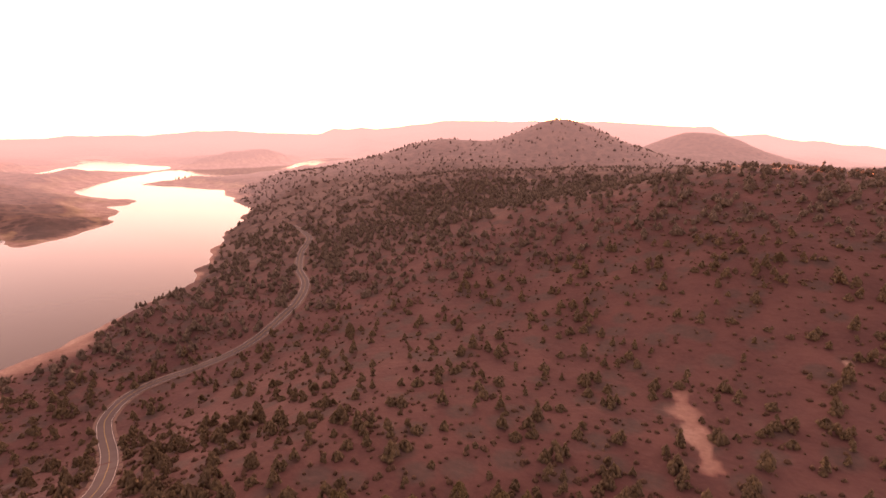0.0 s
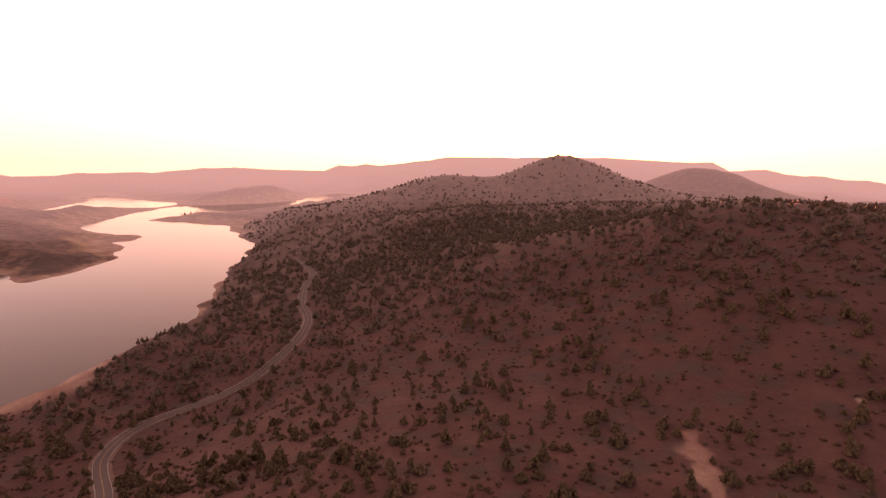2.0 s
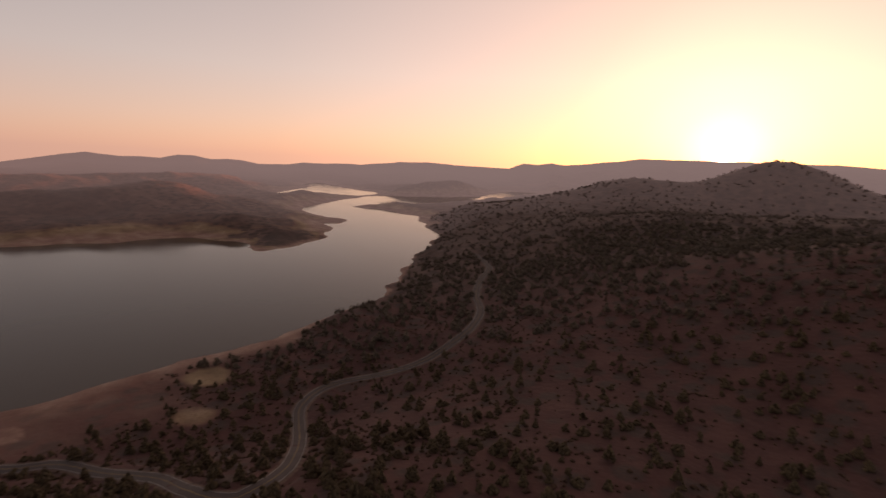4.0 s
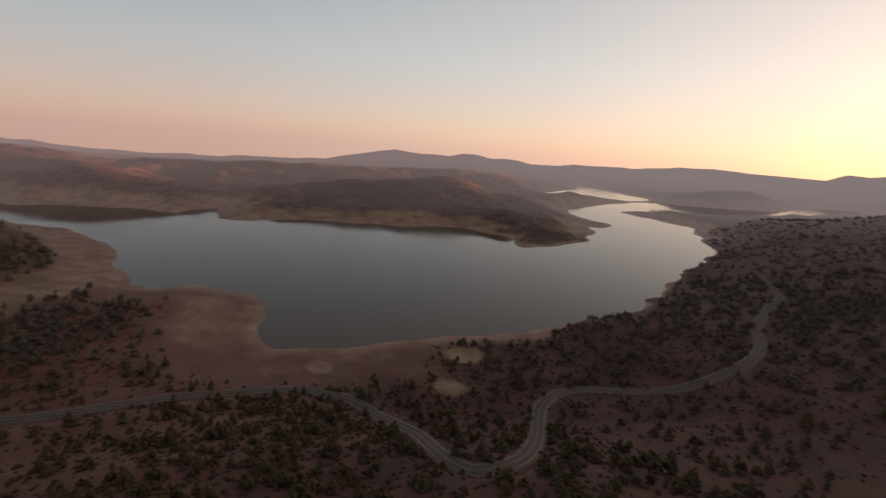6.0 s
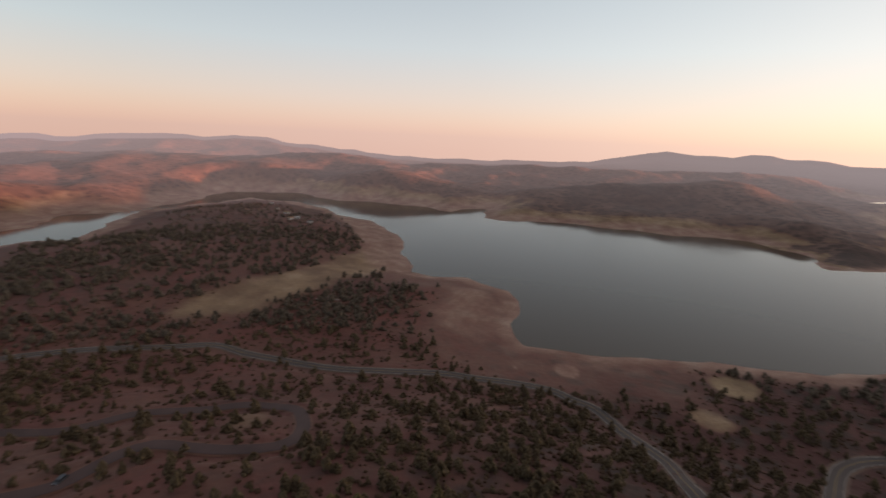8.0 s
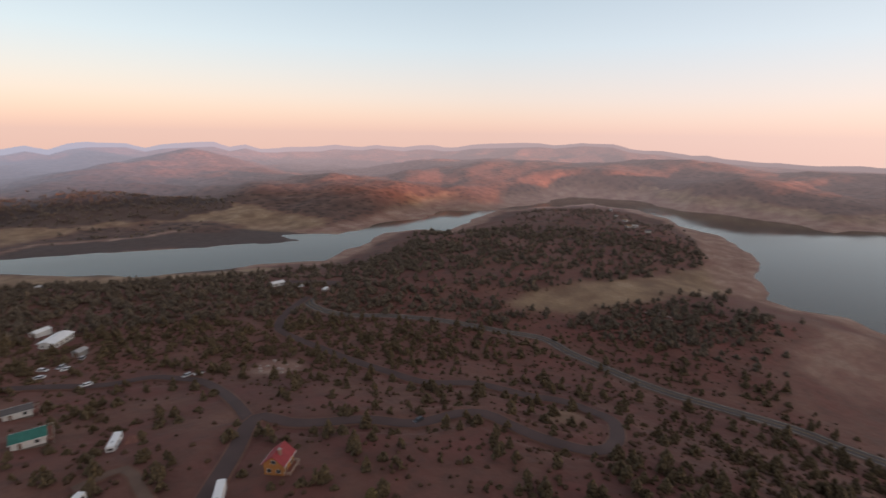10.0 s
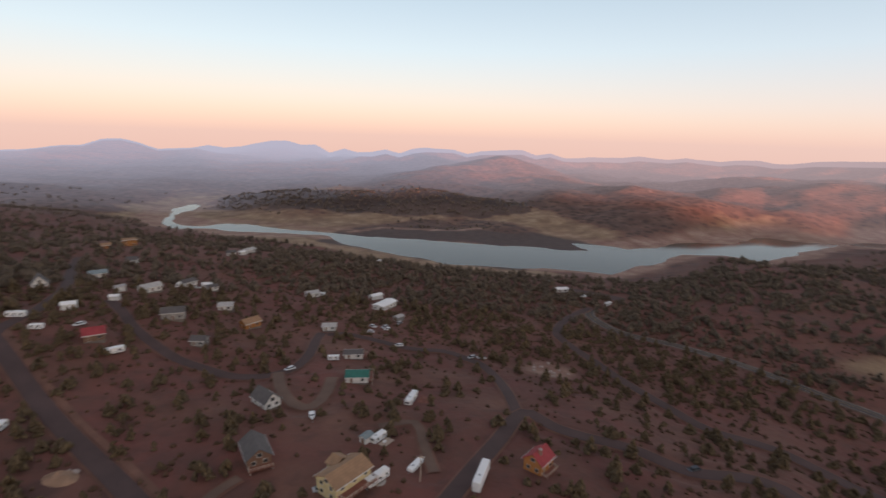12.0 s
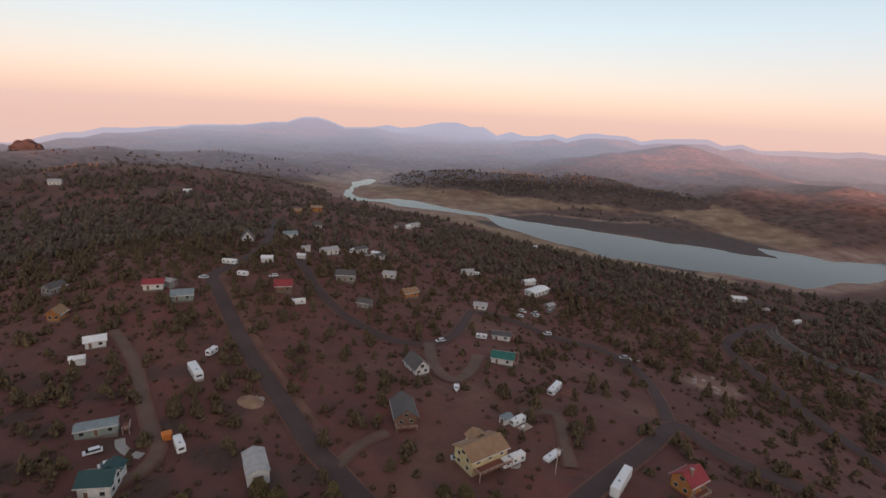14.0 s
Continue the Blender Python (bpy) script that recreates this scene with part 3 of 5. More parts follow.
def road_gap(x, y):
    """Metres from the edge of the nearest road, and that road's height."""
    gap, high = np.full(x.shape, 99.0), np.zeros(x.shape)
    box = np.flatnonzero((np.hypot(x, y) < 820).ravel())
    xf, yf, gf, hf = x.ravel(), y.ravel(), gap.ravel(), high.ravel()
    for part_ in np.array_split(box, max(1, len(box) // 4000)):
        d = np.hypot(xf[part_][:, None] - ROAD_XY[:, 0], yf[part_][:, None] - ROAD_XY[:, 1]) - ROAD_W / 2
        k = d.argmin(1)
        gf[part_], hf[part_] = d[np.arange(len(k)), k], ROAD_Z[k]
    return gf.reshape(x.shape), hf.reshape(x.shape)


def ground(x, y):
    """Height of the land, distance from the bank, distance from the nearest road."""
    x, y = np.asarray(x, float), np.asarray(y, float)
    z, sd = bare_ground(x, y)
    gap, high = road_gap(x, y)
    k = 1 - smooth(gap, 1.8, 11.0)
    return z * (1 - k) + (high - 0.4) * k, sd, gap


# ---- end of ground ----
def ring_quads(rows, cols):
    """Faces of a sheet of rows and columns whose columns close in a ring."""
    i, j = np.meshgrid(np.arange(rows - 1), np.arange(cols), indexing="ij")
    k = (j + 1) % cols
    return np.stack([i * cols + j, (i + 1) * cols + j, (i + 1) * cols + k, i * cols + k], -1).reshape(-1, 4)


def mesh_from(name, verts, faces, mat=None, flat=False):
    """A mesh from arrays: verts n x 3, faces m x 3 or m x 4."""
    me = bpy.data.meshes.new(name)
    verts, faces = np.asarray(verts, np.float32), np.asarray(faces, np.int32)
    me.vertices.add(len(verts))
    me.vertices.foreach_set("co", verts.ravel())
    me.loops.add(faces.size)
    me.loops.foreach_set("vertex_index", faces.ravel())
    me.polygons.add(len(faces))
    me.polygons.foreach_set("loop_start", np.arange(len(faces), dtype=np.int32) * faces.shape[1])
    if not flat:
        me.polygons.foreach_set("use_smooth", np.ones(len(faces), bool))
    me.update(calc_edges=True)
    if mat:
        me.materials.append(mat)
    return me


def patch(x, y, cx, cy, rx, ry, turn=0.0, soft=0.35):
    """1 inside a ragged ellipse on the plan, fading to 0."""
    c, s = math.cos(radians(turn)), math.sin(radians(turn))
    u, v = ((x - cx) * c + (y - cy) * s) / rx, (-(x - cx) * s + (y - cy) * c) / ry
    return 1 - smooth(np.hypot(u, v) + 0.6 * fractal(x, y, 40, 3), 1 - soft, 1 + soft)


def band(x, y, line, half, soft=0.4):
    """1 within half metres of a plan line, fading to 0 at a ragged edge."""
    d = np.full(x.shape, 1e9)
    for (ax, ay), (bx, by) in zip(line, line[1:]):
        ex, ey = bx - ax, by - ay
        u = np.clip(((x - ax) * ex + (y - ay) * ey) / (ex * ex + ey * ey), 0, 1)
        d = np.minimum(d, np.hypot(x - ax - u * ex, y - ay - u * ey))
    return 1 - smooth(d / half + 0.5 * fractal(x, y, 40, 3), 1 - soft, 1 + soft)


MUD_BANK = [(60, -770), (-22, -756), (-83, -742), (-143, -734), (-198, -713), (-228, -690)]
NEAR_MUD = [(115, -699), (42, -657), (5, -630), (-33, -604), (-82, -583), (-118, -567)]
TAN_BANK = [(120, -850), (77, -874), (15, -915), (-62, -925), (-130, -915), (-190, -880), (-230, -830), (-264, -770)]
RIVER_BED = [(440, -1010), (404, -955), (339, -941), (258, -875), (195, -830), (143, -830)]
NEAR_SAND = [(158, -692), (92, -658), (39, -615), (-3, -589), (-44, -564), (-83, -545), (-115, -529), (-137, -525)]
DARK_WOOD = [(325, -1040), (255, -1020), (191, -990), (62, -985), (-47, -975), (-130, -960)]
SAND_BAR = [(91, -768), (46, -800), (-7, -793), (-70, -778), (-105, -796)]


def land_cover(x, y, z, sd):
    """Beach, straw grass, brush and mud on the plan, each 0 to 1."""
    r = np.hypot(x, y)
    az = np.degrees(np.arctan2(-x, y)) % 360
    ragged = fractal(x, y, 45, 3)
    width = 26 + 22 * smooth(beyond(x, y), -20, 60) + 30 * np.exp(-((x + 255) ** 2 + (y - 5) ** 2) / 70 ** 2)
    width = width * (1 - 0.85 * smooth(y, 140, 240) * (x > -900) * (x < -100))
    beach = (1 - smooth(sd + 22 * ragged, width * 0.6, width * 1.2)) * (sd > -30)
    flat_ = smooth(az, 72, 80) * (1 - smooth(az, 113, 118)) * (1 - smooth(sd + 25 * ragged, 62, 90)) * (r < 520)
    beach = beach * (1 - 0.7 * smooth(az, 60, 70) * (1 - smooth(az, 113, 122)) * (r < 560) * smooth(sd + 8 * ragged, 4, 22))
    beach = np.maximum(beach, 0.15 * flat_)
    beach = np.maximum(beach, 0.58 * patch(x, y, -395, -84, 62, 34, 10))
    beach = np.maximum(beach, 0.9 * patch(x, y, -314, -8, 14, 10, 0, 0.12))
    beach = np.maximum(beach, 0.8 * band(x, y, [(-513, -215), (-580, -262), (-660, -300), (-760, -390), (-829, -449)], 24))
    beach = np.maximum(beach, 0.75 * band(x, y, [(-6, 196), (-2, 184), (3, 169), (7, 152)], 3.6 + 5 * fractal(x, y, 8, 3), 0.4))
    beach = np.maximum(beach, 0.7 * patch(x, y, -73, -244, 13, 10, 2))
    grass = 0.9 * (1 - smooth(sd + 40 * ragged, width * 1.25, width * 1.25 + 32)) * smooth(beyond(x, y), 0, 60) * (1 - 0.8 * smooth(az, 145.6, 150.5) * (1 - smooth(az, 187.5, 195))) * (1 - 0.6 * smooth(az, 121, 126) * (1 - smooth(az, 141, 146)))
    grass = np.maximum(grass, 0.75 * band(x, y, [(-287, -262), (-345, -250), (-467, -236), (-560, -250)], 24))
    tan = np.maximum.reduce([patch(x, y, -329, 91, 16, 13, 0, 0.2), 0.7 * patch(x, y, -280, 69, 10, 9, 39)])
    beach, grass = beach * (1 - tan), np.maximum(grass, tan)
    grass = np.maximum(grass, 0.4 * patch(x, y, -158, -128, 16, 9, 20))
    grass = np.maximum(grass, 0.3 * smooth(fractal(x, y, 420, 4), 0.06, 0.2) * smooth(r, 1300, 1900) * (1 - smooth(az, 143.8, 150.4) * (1 - 0.7 * smooth(r, 2000, 2600))))
    sandy = np.maximum.reduce([0.9 * band(x, y, TAN_BANK, 50), 0.7 * band(x, y, RIVER_BED, 70), 0.95 * band(x, y, NEAR_SAND, 24)])
    beach, grass = np.maximum(beach * (1 - 0.7 * sandy), 0.2 * sandy), np.maximum(grass, sandy)
    grass = np.maximum(grass, 0.6 * patch(x, y, 227, -1022, 294, 136, -20)) * (1 - band(x, y, DARK_WOOD, 75, 0.2))
    grass = grass * (1 - 0.8 * patch(x, y, -835, 376, 58, 38.7, 145))
    # brush thickens 250 to 700 m out, its greyer tone standing in for haze
    scrub = smooth(fractal(x + 300, y, 260, 4) + 0.25 * smooth(r, 250, 700), -0.2, 0.2) * (1 - beach) * (1 - grass)
    # heavier scrub on the sunward slopes deepens that painted shade
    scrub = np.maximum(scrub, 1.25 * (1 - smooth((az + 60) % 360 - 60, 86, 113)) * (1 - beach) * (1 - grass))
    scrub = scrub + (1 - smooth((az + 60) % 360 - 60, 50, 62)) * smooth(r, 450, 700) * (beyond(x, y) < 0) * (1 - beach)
    mud = np.maximum(band(x, y, MUD_BANK, 42, 0.15), band(x, y, NEAR_MUD, 13, 0.2)) * (z < 8)
    bars = np.maximum(band(x, y, SAND_BAR, 8), 0.8 * band(x, y, [(300, -850), (262, -838)], 10))
    beach, mud = np.maximum(beach, bars), mud * (1 - bars)
    scrub = np.maximum(scrub, (1.3 + 0.3 * smooth(fractal(x, y + 500, 330, 4), -0.12, 0.22) + 1.4 * smooth(gully(x + 400, y, 330, 4) + 0.25 * fractal(x, y, 90, 3), 0.42, 0.62)) * smooth(beyond(x, y), 20, 120) * (1 - beach) * (1 - grass))
    # woods over the lake hills, darkened to stand in for their shade too
    dense = np.maximum.reduce([patch(x, y, -728, 127, 384, 222, 99), patch(x, y, -1293, 713, 180, 102, 94)])
    scrub = scrub + dense * smooth(sd, 110, 240) * (1 - beach) * (r > 850) + 3.2 * band(x, y, DARK_WOOD, 78, 0.15)
    return np.stack([beach * (1 - mud), grass, scrub, mud], -1)


# ---- the land: one sheet out to the far ranges ----
radii = np.concatenate([np.linspace(0, 30, 9), np.geomspace(32, 4850, 400)])
turns = np.radians(np.arange(960) * 0.375)
R_, T_ = np.meshgrid(radii, turns, indexing="ij")
hub_ = np.maximum(0, 1 - R_ / 30)
GX, GY = 0.4 * hub_ - R_ * np.sin(T_), 0.3 * hub_ + R_ * np.cos(T_)
GZ, GS, _ = ground(GX, GY)
quads = ring_quads(*GX.shape)
verts = np.stack([GX, GY, GZ], -1).reshape(-1, 3)
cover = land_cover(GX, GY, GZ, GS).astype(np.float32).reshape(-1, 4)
cols = GX.shape[1]
edge_ring = int(np.searchsorted(radii, 950))
near_quads = quads[:edge_ring * cols]
far_quads = quads[edge_ring * cols:] - edge_ring * cols


def land_sheet(name, v, q, mat, cov):
    me = mesh_from(name, v, q, mat)
    me.attributes.new("cover", "FLOAT_COLOR", "POINT").data.foreach_set("color", cov.ravel())
    return me


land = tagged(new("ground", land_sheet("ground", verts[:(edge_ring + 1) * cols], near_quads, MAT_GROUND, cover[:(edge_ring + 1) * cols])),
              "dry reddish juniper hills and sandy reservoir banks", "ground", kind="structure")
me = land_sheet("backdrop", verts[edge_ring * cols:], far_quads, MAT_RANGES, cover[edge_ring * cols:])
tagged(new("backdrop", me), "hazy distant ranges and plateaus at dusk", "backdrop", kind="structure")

# ---- the reservoir ----
ring_r = np.geomspace(60, 2960, 70)
ring_t = np.radians(np.arange(121) * 2 - 24)
WR, WT = np.meshgrid(ring_r, ring_t, indexing="ij")
wv = np.stack([-WR * np.sin(WT), WR * np.cos(WT), WR * 0], -1)
wi, wj = np.meshgrid(np.arange(69), np.arange(120), indexing="ij")
wq = np.stack([wi * 121 + wj, wi * 121 + wj + 1, (wi + 1) * 121 + wj + 1, (wi + 1) * 121 + wj], -1).reshape(-1, 4)[:, ::-1]
water = tagged(new("water", mesh_from("water", wv.reshape(-1, 3), wq, MAT_WATER)),
               "calm dark grey-green reservoir water reflecting the dusk sky", "water", kind="structure")


# ---- roads ----
def strip(name, xy, z, lo, hi, lift, mat, parent):
    """A ribbon beside a road line, from lo to hi metres to its left, with a slight crown."""
    along = np.gradient(xy, axis=0)
    along /= np.maximum(np.hypot(along[:, 0], along[:, 1]), 1e-6)[:, None]
    left = np.stack([-along[:, 1], along[:, 0]], 1)
    offs = np.linspace(lo, hi, 5 if hi - lo > 1 else 2)
    co = np.stack([np.column_stack([xy + left * o, z + lift - 0.012 * abs(o)]) for o in offs], 1)
    rows, cols = co.shape[:2]
    i, j = np.meshgrid(np.arange(rows - 1), np.arange(cols - 1), indexing="ij")
    q = np.stack([i * cols + j, i * cols + j + 1, (i + 1) * cols + j + 1, (i + 1) * cols + j], -1).reshape(-1, 4)[:, ::-1]
    ob = new(name, mesh_from(name, co.reshape(-1, 3), q, mat))
    ob.parent = parent
    return ob


for key, (width, xy, z) in ROAD_LINES.items():
    paved = key in ("highway",) or key.startswith("street")
    root = tagged(new("road" if paved else "track"), "two-lane asphalt road with worn edge lines" if key == "highway" else
                  "dark asphalt village street with gravel edges" if paved else "narrow unpaved gravel driveway",
                  "road" if paved else "track", kind="structure")
    edge_ = 1.3 if key == "highway" else 0.8
    strip("verge", xy, z, -width / 2 - edge_, width / 2 + edge_, -0.12, MAT_GRAVEL if key == "highway" else MAT_CUT, root)
    strip("carriageway", xy, z, -width / 2, width / 2, 0.10, MAT_ASPHALT if key == "highway" else MAT_STREET if paved else MAT_GRAVEL, root)
    if key == "street_hill":
        strip("cut_bank", xy[8:], z[8:], -width / 2 - 3.2, -width / 2 - 0.85, 0.03, MAT_CUT, root)
    if key == "highway":
        for lo, hi in ((-3.1, -2.95), (2.95, 3.1)):
            strip("edge_line", xy, z, lo, hi, 0.15, MAT_LINE, root)
        strip("centre_line", xy, z, -0.13, 0.13, 0.15, MAT_YELLOW, root)

# ---- building kit ----
CLEAR = []   # x, y, radius kept free of trees


def paint(name, colour, rough=0.75, vary=0.12, scale=0.8, metal=0.0):
    return plain(name, colour, rough, vary, scale, metal)


def glass_material():
    m, n, l, b = material("dark_window_glass", 0.08)
    pos = n.new("ShaderNodeTexCoord").outputs["Object"]
    l.new(ramp(n, l, noise_node(n, l, 0.7, 2, pos), [(0.3, (0.02, 0.022, 0.025)), (0.7, (0.06, 0.06, 0.06))]), b.inputs["Base Color"])
    return m


def siding_material(name, colour, step=0.2, upright=False):
    """Boards with grooves between them."""
    m, n, l, b = material(name, 0.8)
    pos = n.new("ShaderNodeTexCoord").outputs["Object"]
    wave = n.new("ShaderNodeTexWave")
    wave.bands_direction = "X" if upright else "Z"
    wave.inputs["Scale"].default_value, wave.inputs["Distortion"].default_value = 0.314 / step, 0.3
    l.new(pos, wave.inputs["Vector"])
    dark = tuple(c * 0.72 for c in colour)
    c = ramp(n, l, noise_node(n, l, 0.5, 4, pos), [(0.3, dark), (0.65, colour)])
    c = blend(n, l, scaled(n, l, wave.outputs["Fac"], 0.35), c, dark)
    l.new(c, b.inputs["Base Color"])
    bump(n, l, b, wave.outputs["Fac"], 0.4, 0.04)
    return m


M = {
    "glass": glass_material(),
    "white": siding_material("white_siding", (0.72, 0.70, 0.66)),
    "cream": siding_material("cream_siding", (0.62, 0.50, 0.27)),
    "log": siding_material("orange_log_wall", (0.42, 0.17, 0.045), 0.3),
    "grey_wall": siding_material("grey_siding", (0.30, 0.28, 0.26)),
    "brown_wall": siding_material("brown_boards", (0.20, 0.11, 0.07), 0.25, True),
    "green_wall": siding_material("sage_green_siding", (0.26, 0.30, 0.26)),
    "tan_roof": siding_material("tan_shingles", (0.34, 0.20, 0.11), 0.35),
    "red_roof": siding_material("red_metal_roof", (0.33, 0.045, 0.05), 0.4, True),
    "teal_roof": siding_material("teal_metal_roof", (0.03, 0.16, 0.125), 0.4, True),
    "dark_teal_roof": siding_material("dark_teal_metal_roof", (0.030, 0.080, 0.078), 0.4, True),
    "grey_roof": siding_material("grey_shingles", (0.115, 0.10, 0.095), 0.35),
    "pale_roof": siding_material("pale_grey_metal_roof", (0.46, 0.44, 0.42), 0.4, True),
    "blue_roof": siding_material("blue_grey_roof", (0.24, 0.29, 0.30), 0.5, True),
    "white_roof": paint("white_roof", (0.78, 0.77, 0.75), 0.5),
    "trim": paint("white_trim", (0.58, 0.56, 0.53)),
    "deck": siding_material("red_brown_deck", (0.24, 0.085, 0.055), 0.15, True),
    "rail": paint("weathered_rail", (0.42, 0.33, 0.26)),
    "concrete": paint("pale_concrete", (0.36, 0.33, 0.30), 0.9),
    "footing": paint("stained_block_footing", (0.17, 0.14, 0.12), 0.95, 0.25),
    "brick": paint("flue_brick", (0.26, 0.15, 0.11), 0.9),
    "shell": paint("white_gelcoat", (0.80, 0.79, 0.77), 0.35, 0.06),
    "stripe": paint("dull_blue_stripe", (0.22, 0.26, 0.32), 0.5),
    "tyre": paint("black_rubber", (0.025, 0.025, 0.025), 0.9),
    "steel": paint("dull_steel", (0.30, 0.30, 0.30), 0.45, 0.15, 1.0, 0.7),
    "tarp": paint("blue_tarpaulin", (0.04, 0.28, 0.42), 0.6),
    "car_white": paint("white_car_paint", (0.75, 0.75, 0.75), 0.3, 0.05),
    "car_dark": paint("dark_car_paint", (0.05, 0.055, 0.065), 0.3, 0.05),
    "car_silver": paint("silver_car_paint", (0.45, 0.45, 0.46), 0.35, 0.05),
    "orange": paint("orange_paint", (0.55, 0.17, 0.03), 0.6),
    "earth": plain("tan_earth", (0.30, 0.185, 0.12), 0.95, 0.3, 0.6),
    "rock": plain("pale_rubble", (0.34, 0.27, 0.23), 0.95, 0.3, 0.8),
    "cliff": plain("weathered_basalt", (0.042, 0.032, 0.030), 0.95, 0.5, 0.12),
}


def box(bm, x, y, z, sx, sy, sz):
    """A box with its middle at x, y and its foot at z."""
    vs = [bm.verts.new((x + a * sx / 2, y + b * sy / 2, z + c * sz)) for c in (0, 1) for a, b in ((-1, -1), (1, -1), (1, 1), (-1, 1))]
    for f in ((3, 2, 1, 0), (4, 5, 6, 7), (0, 1, 5, 4), (1, 2, 6, 5), (2, 3, 7, 6), (3, 0, 4, 7)):
        bm.faces.new([vs[i] for i in f])
    return vs


def prism(bm, outline, x0, x1):
    """A y-z outline drawn out along x."""
    a, b = [[bm.verts.new((x, y, z)) for y, z in outline] for x in (x0, x1)]
    bm.faces.new(a[::-1]), bm.faces.new(b)
    for i in range(len(a)):
        j = (i + 1) % len(a)
        bm.faces.new((a[i], a[j], b[j], b[i]))


def cyl(bm, x, y, z, r, h, axis="z", sides=12, top=None):
    top = r if top is None else top
    rings = []
    for k, q in ((0, r), (1, top)):
        ring = []
        for i in range(sides):
            c, s = q * math.cos(6.2832 * i / sides), q * math.sin(6.2832 * i / sides)
            p = (x + c, y + s, z + k * h) if axis == "z" else (x + c, y + (k - 0.5) * h, z + s)
            ring.append(bm.verts.new(p))
        rings.append(ring)
    bm.faces.new(rings[0][::-1]), bm.faces.new(rings[1])
    for i in range(sides):
        j = (i + 1) % sides
        bm.faces.new((rings[0][i], rings[0][j], rings[1][j], rings[1][i]))


def part(name, bm, mat, parent, label="", bevel=0.0):
    if bevel:
        bmesh.ops.bevel(bm, geom=bm.edges[:], offset=bevel, segments=2, affect="EDGES", clamp_overlap=True)
    bmesh.ops.recalc_face_normals(bm, faces=bm.faces[:])
    me = bpy.data.meshes.new(name)
    bm.to_mesh(me)
    bm.free()
    me.materials.append(mat)
    ob = new(name, me)
    ob.parent = parent
    if label:
        ob["label"] = label
    return ob


def made(fn, *args):
    bm = bmesh.new()
    fn(bm, *args)
    return bm


def placed(name, x, y, deg, label, category, group="", clear=6.0, lift=0.0, span=(0, 0)):
    """An Empty on the ground at the foot of a thing; span: half its length and width, to find the highest ground under it."""
    c, s = math.cos(radians(deg)), math.sin(radians(deg))
    px = np.array([0] + [a * span[0] for a in (-1, 1, 1, -1)])
    py = np.array([0] + [b * span[1] for b in (-1, -1, 1, 1)])
    z = ground(x + px * c - py * s, y + px * s + py * c)[0]
    root = tagged(new(name), label, category, group)
    top = float(z.max() + z.mean()) / 2 if span[0] else float(z[0])
    root.matrix_world = pose(x, y, top + lift, 0, 0, deg)
    CLEAR.append((x, y, clear))
    return root, top - float(z.min())


def opening(parent, name, x, y, z, w, h, face, door=False):
    """A window or a door with its frame, on the side that faces +x, -x, +y or -y."""
    d = 0.07
    flat = face in ("+x", "-x")
    sgn = 1 if face[0] == "+" else -1
    bm = bmesh.new()
    for u, v, su, sv in ((0, h, w + 0.12, 0.06), (0, -0.06, w + 0.12, 0.06), (-w / 2 - 0.03, 0, 0.06, h), (w / 2 + 0.03, 0, 0.06, h)):
        if flat:
            box(bm, x + sgn * d / 2, y + u, z + v, d, su, sv)
        else:
            box(bm, x + u, y + sgn * d / 2, z + v, su, d, sv)
    bar = part(name, bm, M["trim"], parent)
    bm = bmesh.new()
    if flat:
        box(bm, x + sgn * 0.02, y, z, 0.03, w, h)
    else:
        box(bm, x, y + sgn * 0.02, z, w, 0.03, h)
    part("leaf" if door else "pane", bm, M["brown_wall"] if door else M["glass"], bar)


def terrace(root, x, y, z, sx, sy, sides, drop):
    """A raised timber deck with posts and a railing round the sides named."""
    deck = part("deck", made(box, x, y, z - 0.15, sx, sy, 0.15), M["deck"], root, "red-brown timber deck")
    for a in (-1, 1):
        for b in (-1, 1):
            part("post", made(box, x + a * (sx / 2 - 0.15), y + b * (sy / 2 - 0.15), z - drop - 0.9, 0.16, 0.16, drop + 0.75), M["rail"], deck)
    for side in sides:
        flat = side in ("+x", "-x")
        sgn = 1 if side[0] == "+" else -1
        run = sy if flat else sx
        bm = bmesh.new()
        if flat:
            box(bm, x + sgn * sx / 2, y, z + 0.92, 0.14, run, 0.1), box(bm, x + sgn * sx / 2, y, z + 0.45, 0.08, run, 0.08)
        else:
            box(bm, x, y + sgn * sy / 2, z + 0.92, run, 0.14, 0.1), box(bm, x, y + sgn * sy / 2, z + 0.45, run, 0.08, 0.08)
        for k in np.linspace(-0.5, 0.5, max(3, int(run / 1.6))):
            if flat:
                box(bm, x + sgn * sx / 2, y + k * (run - 0.1), z, 0.1, 0.1, 0.95)
            else:
                box(bm, x + k * (run - 0.1), y + sgn * sy / 2, z, 0.1, 0.1, 0.95)
        part("railing", bm, M["rail"], deck)


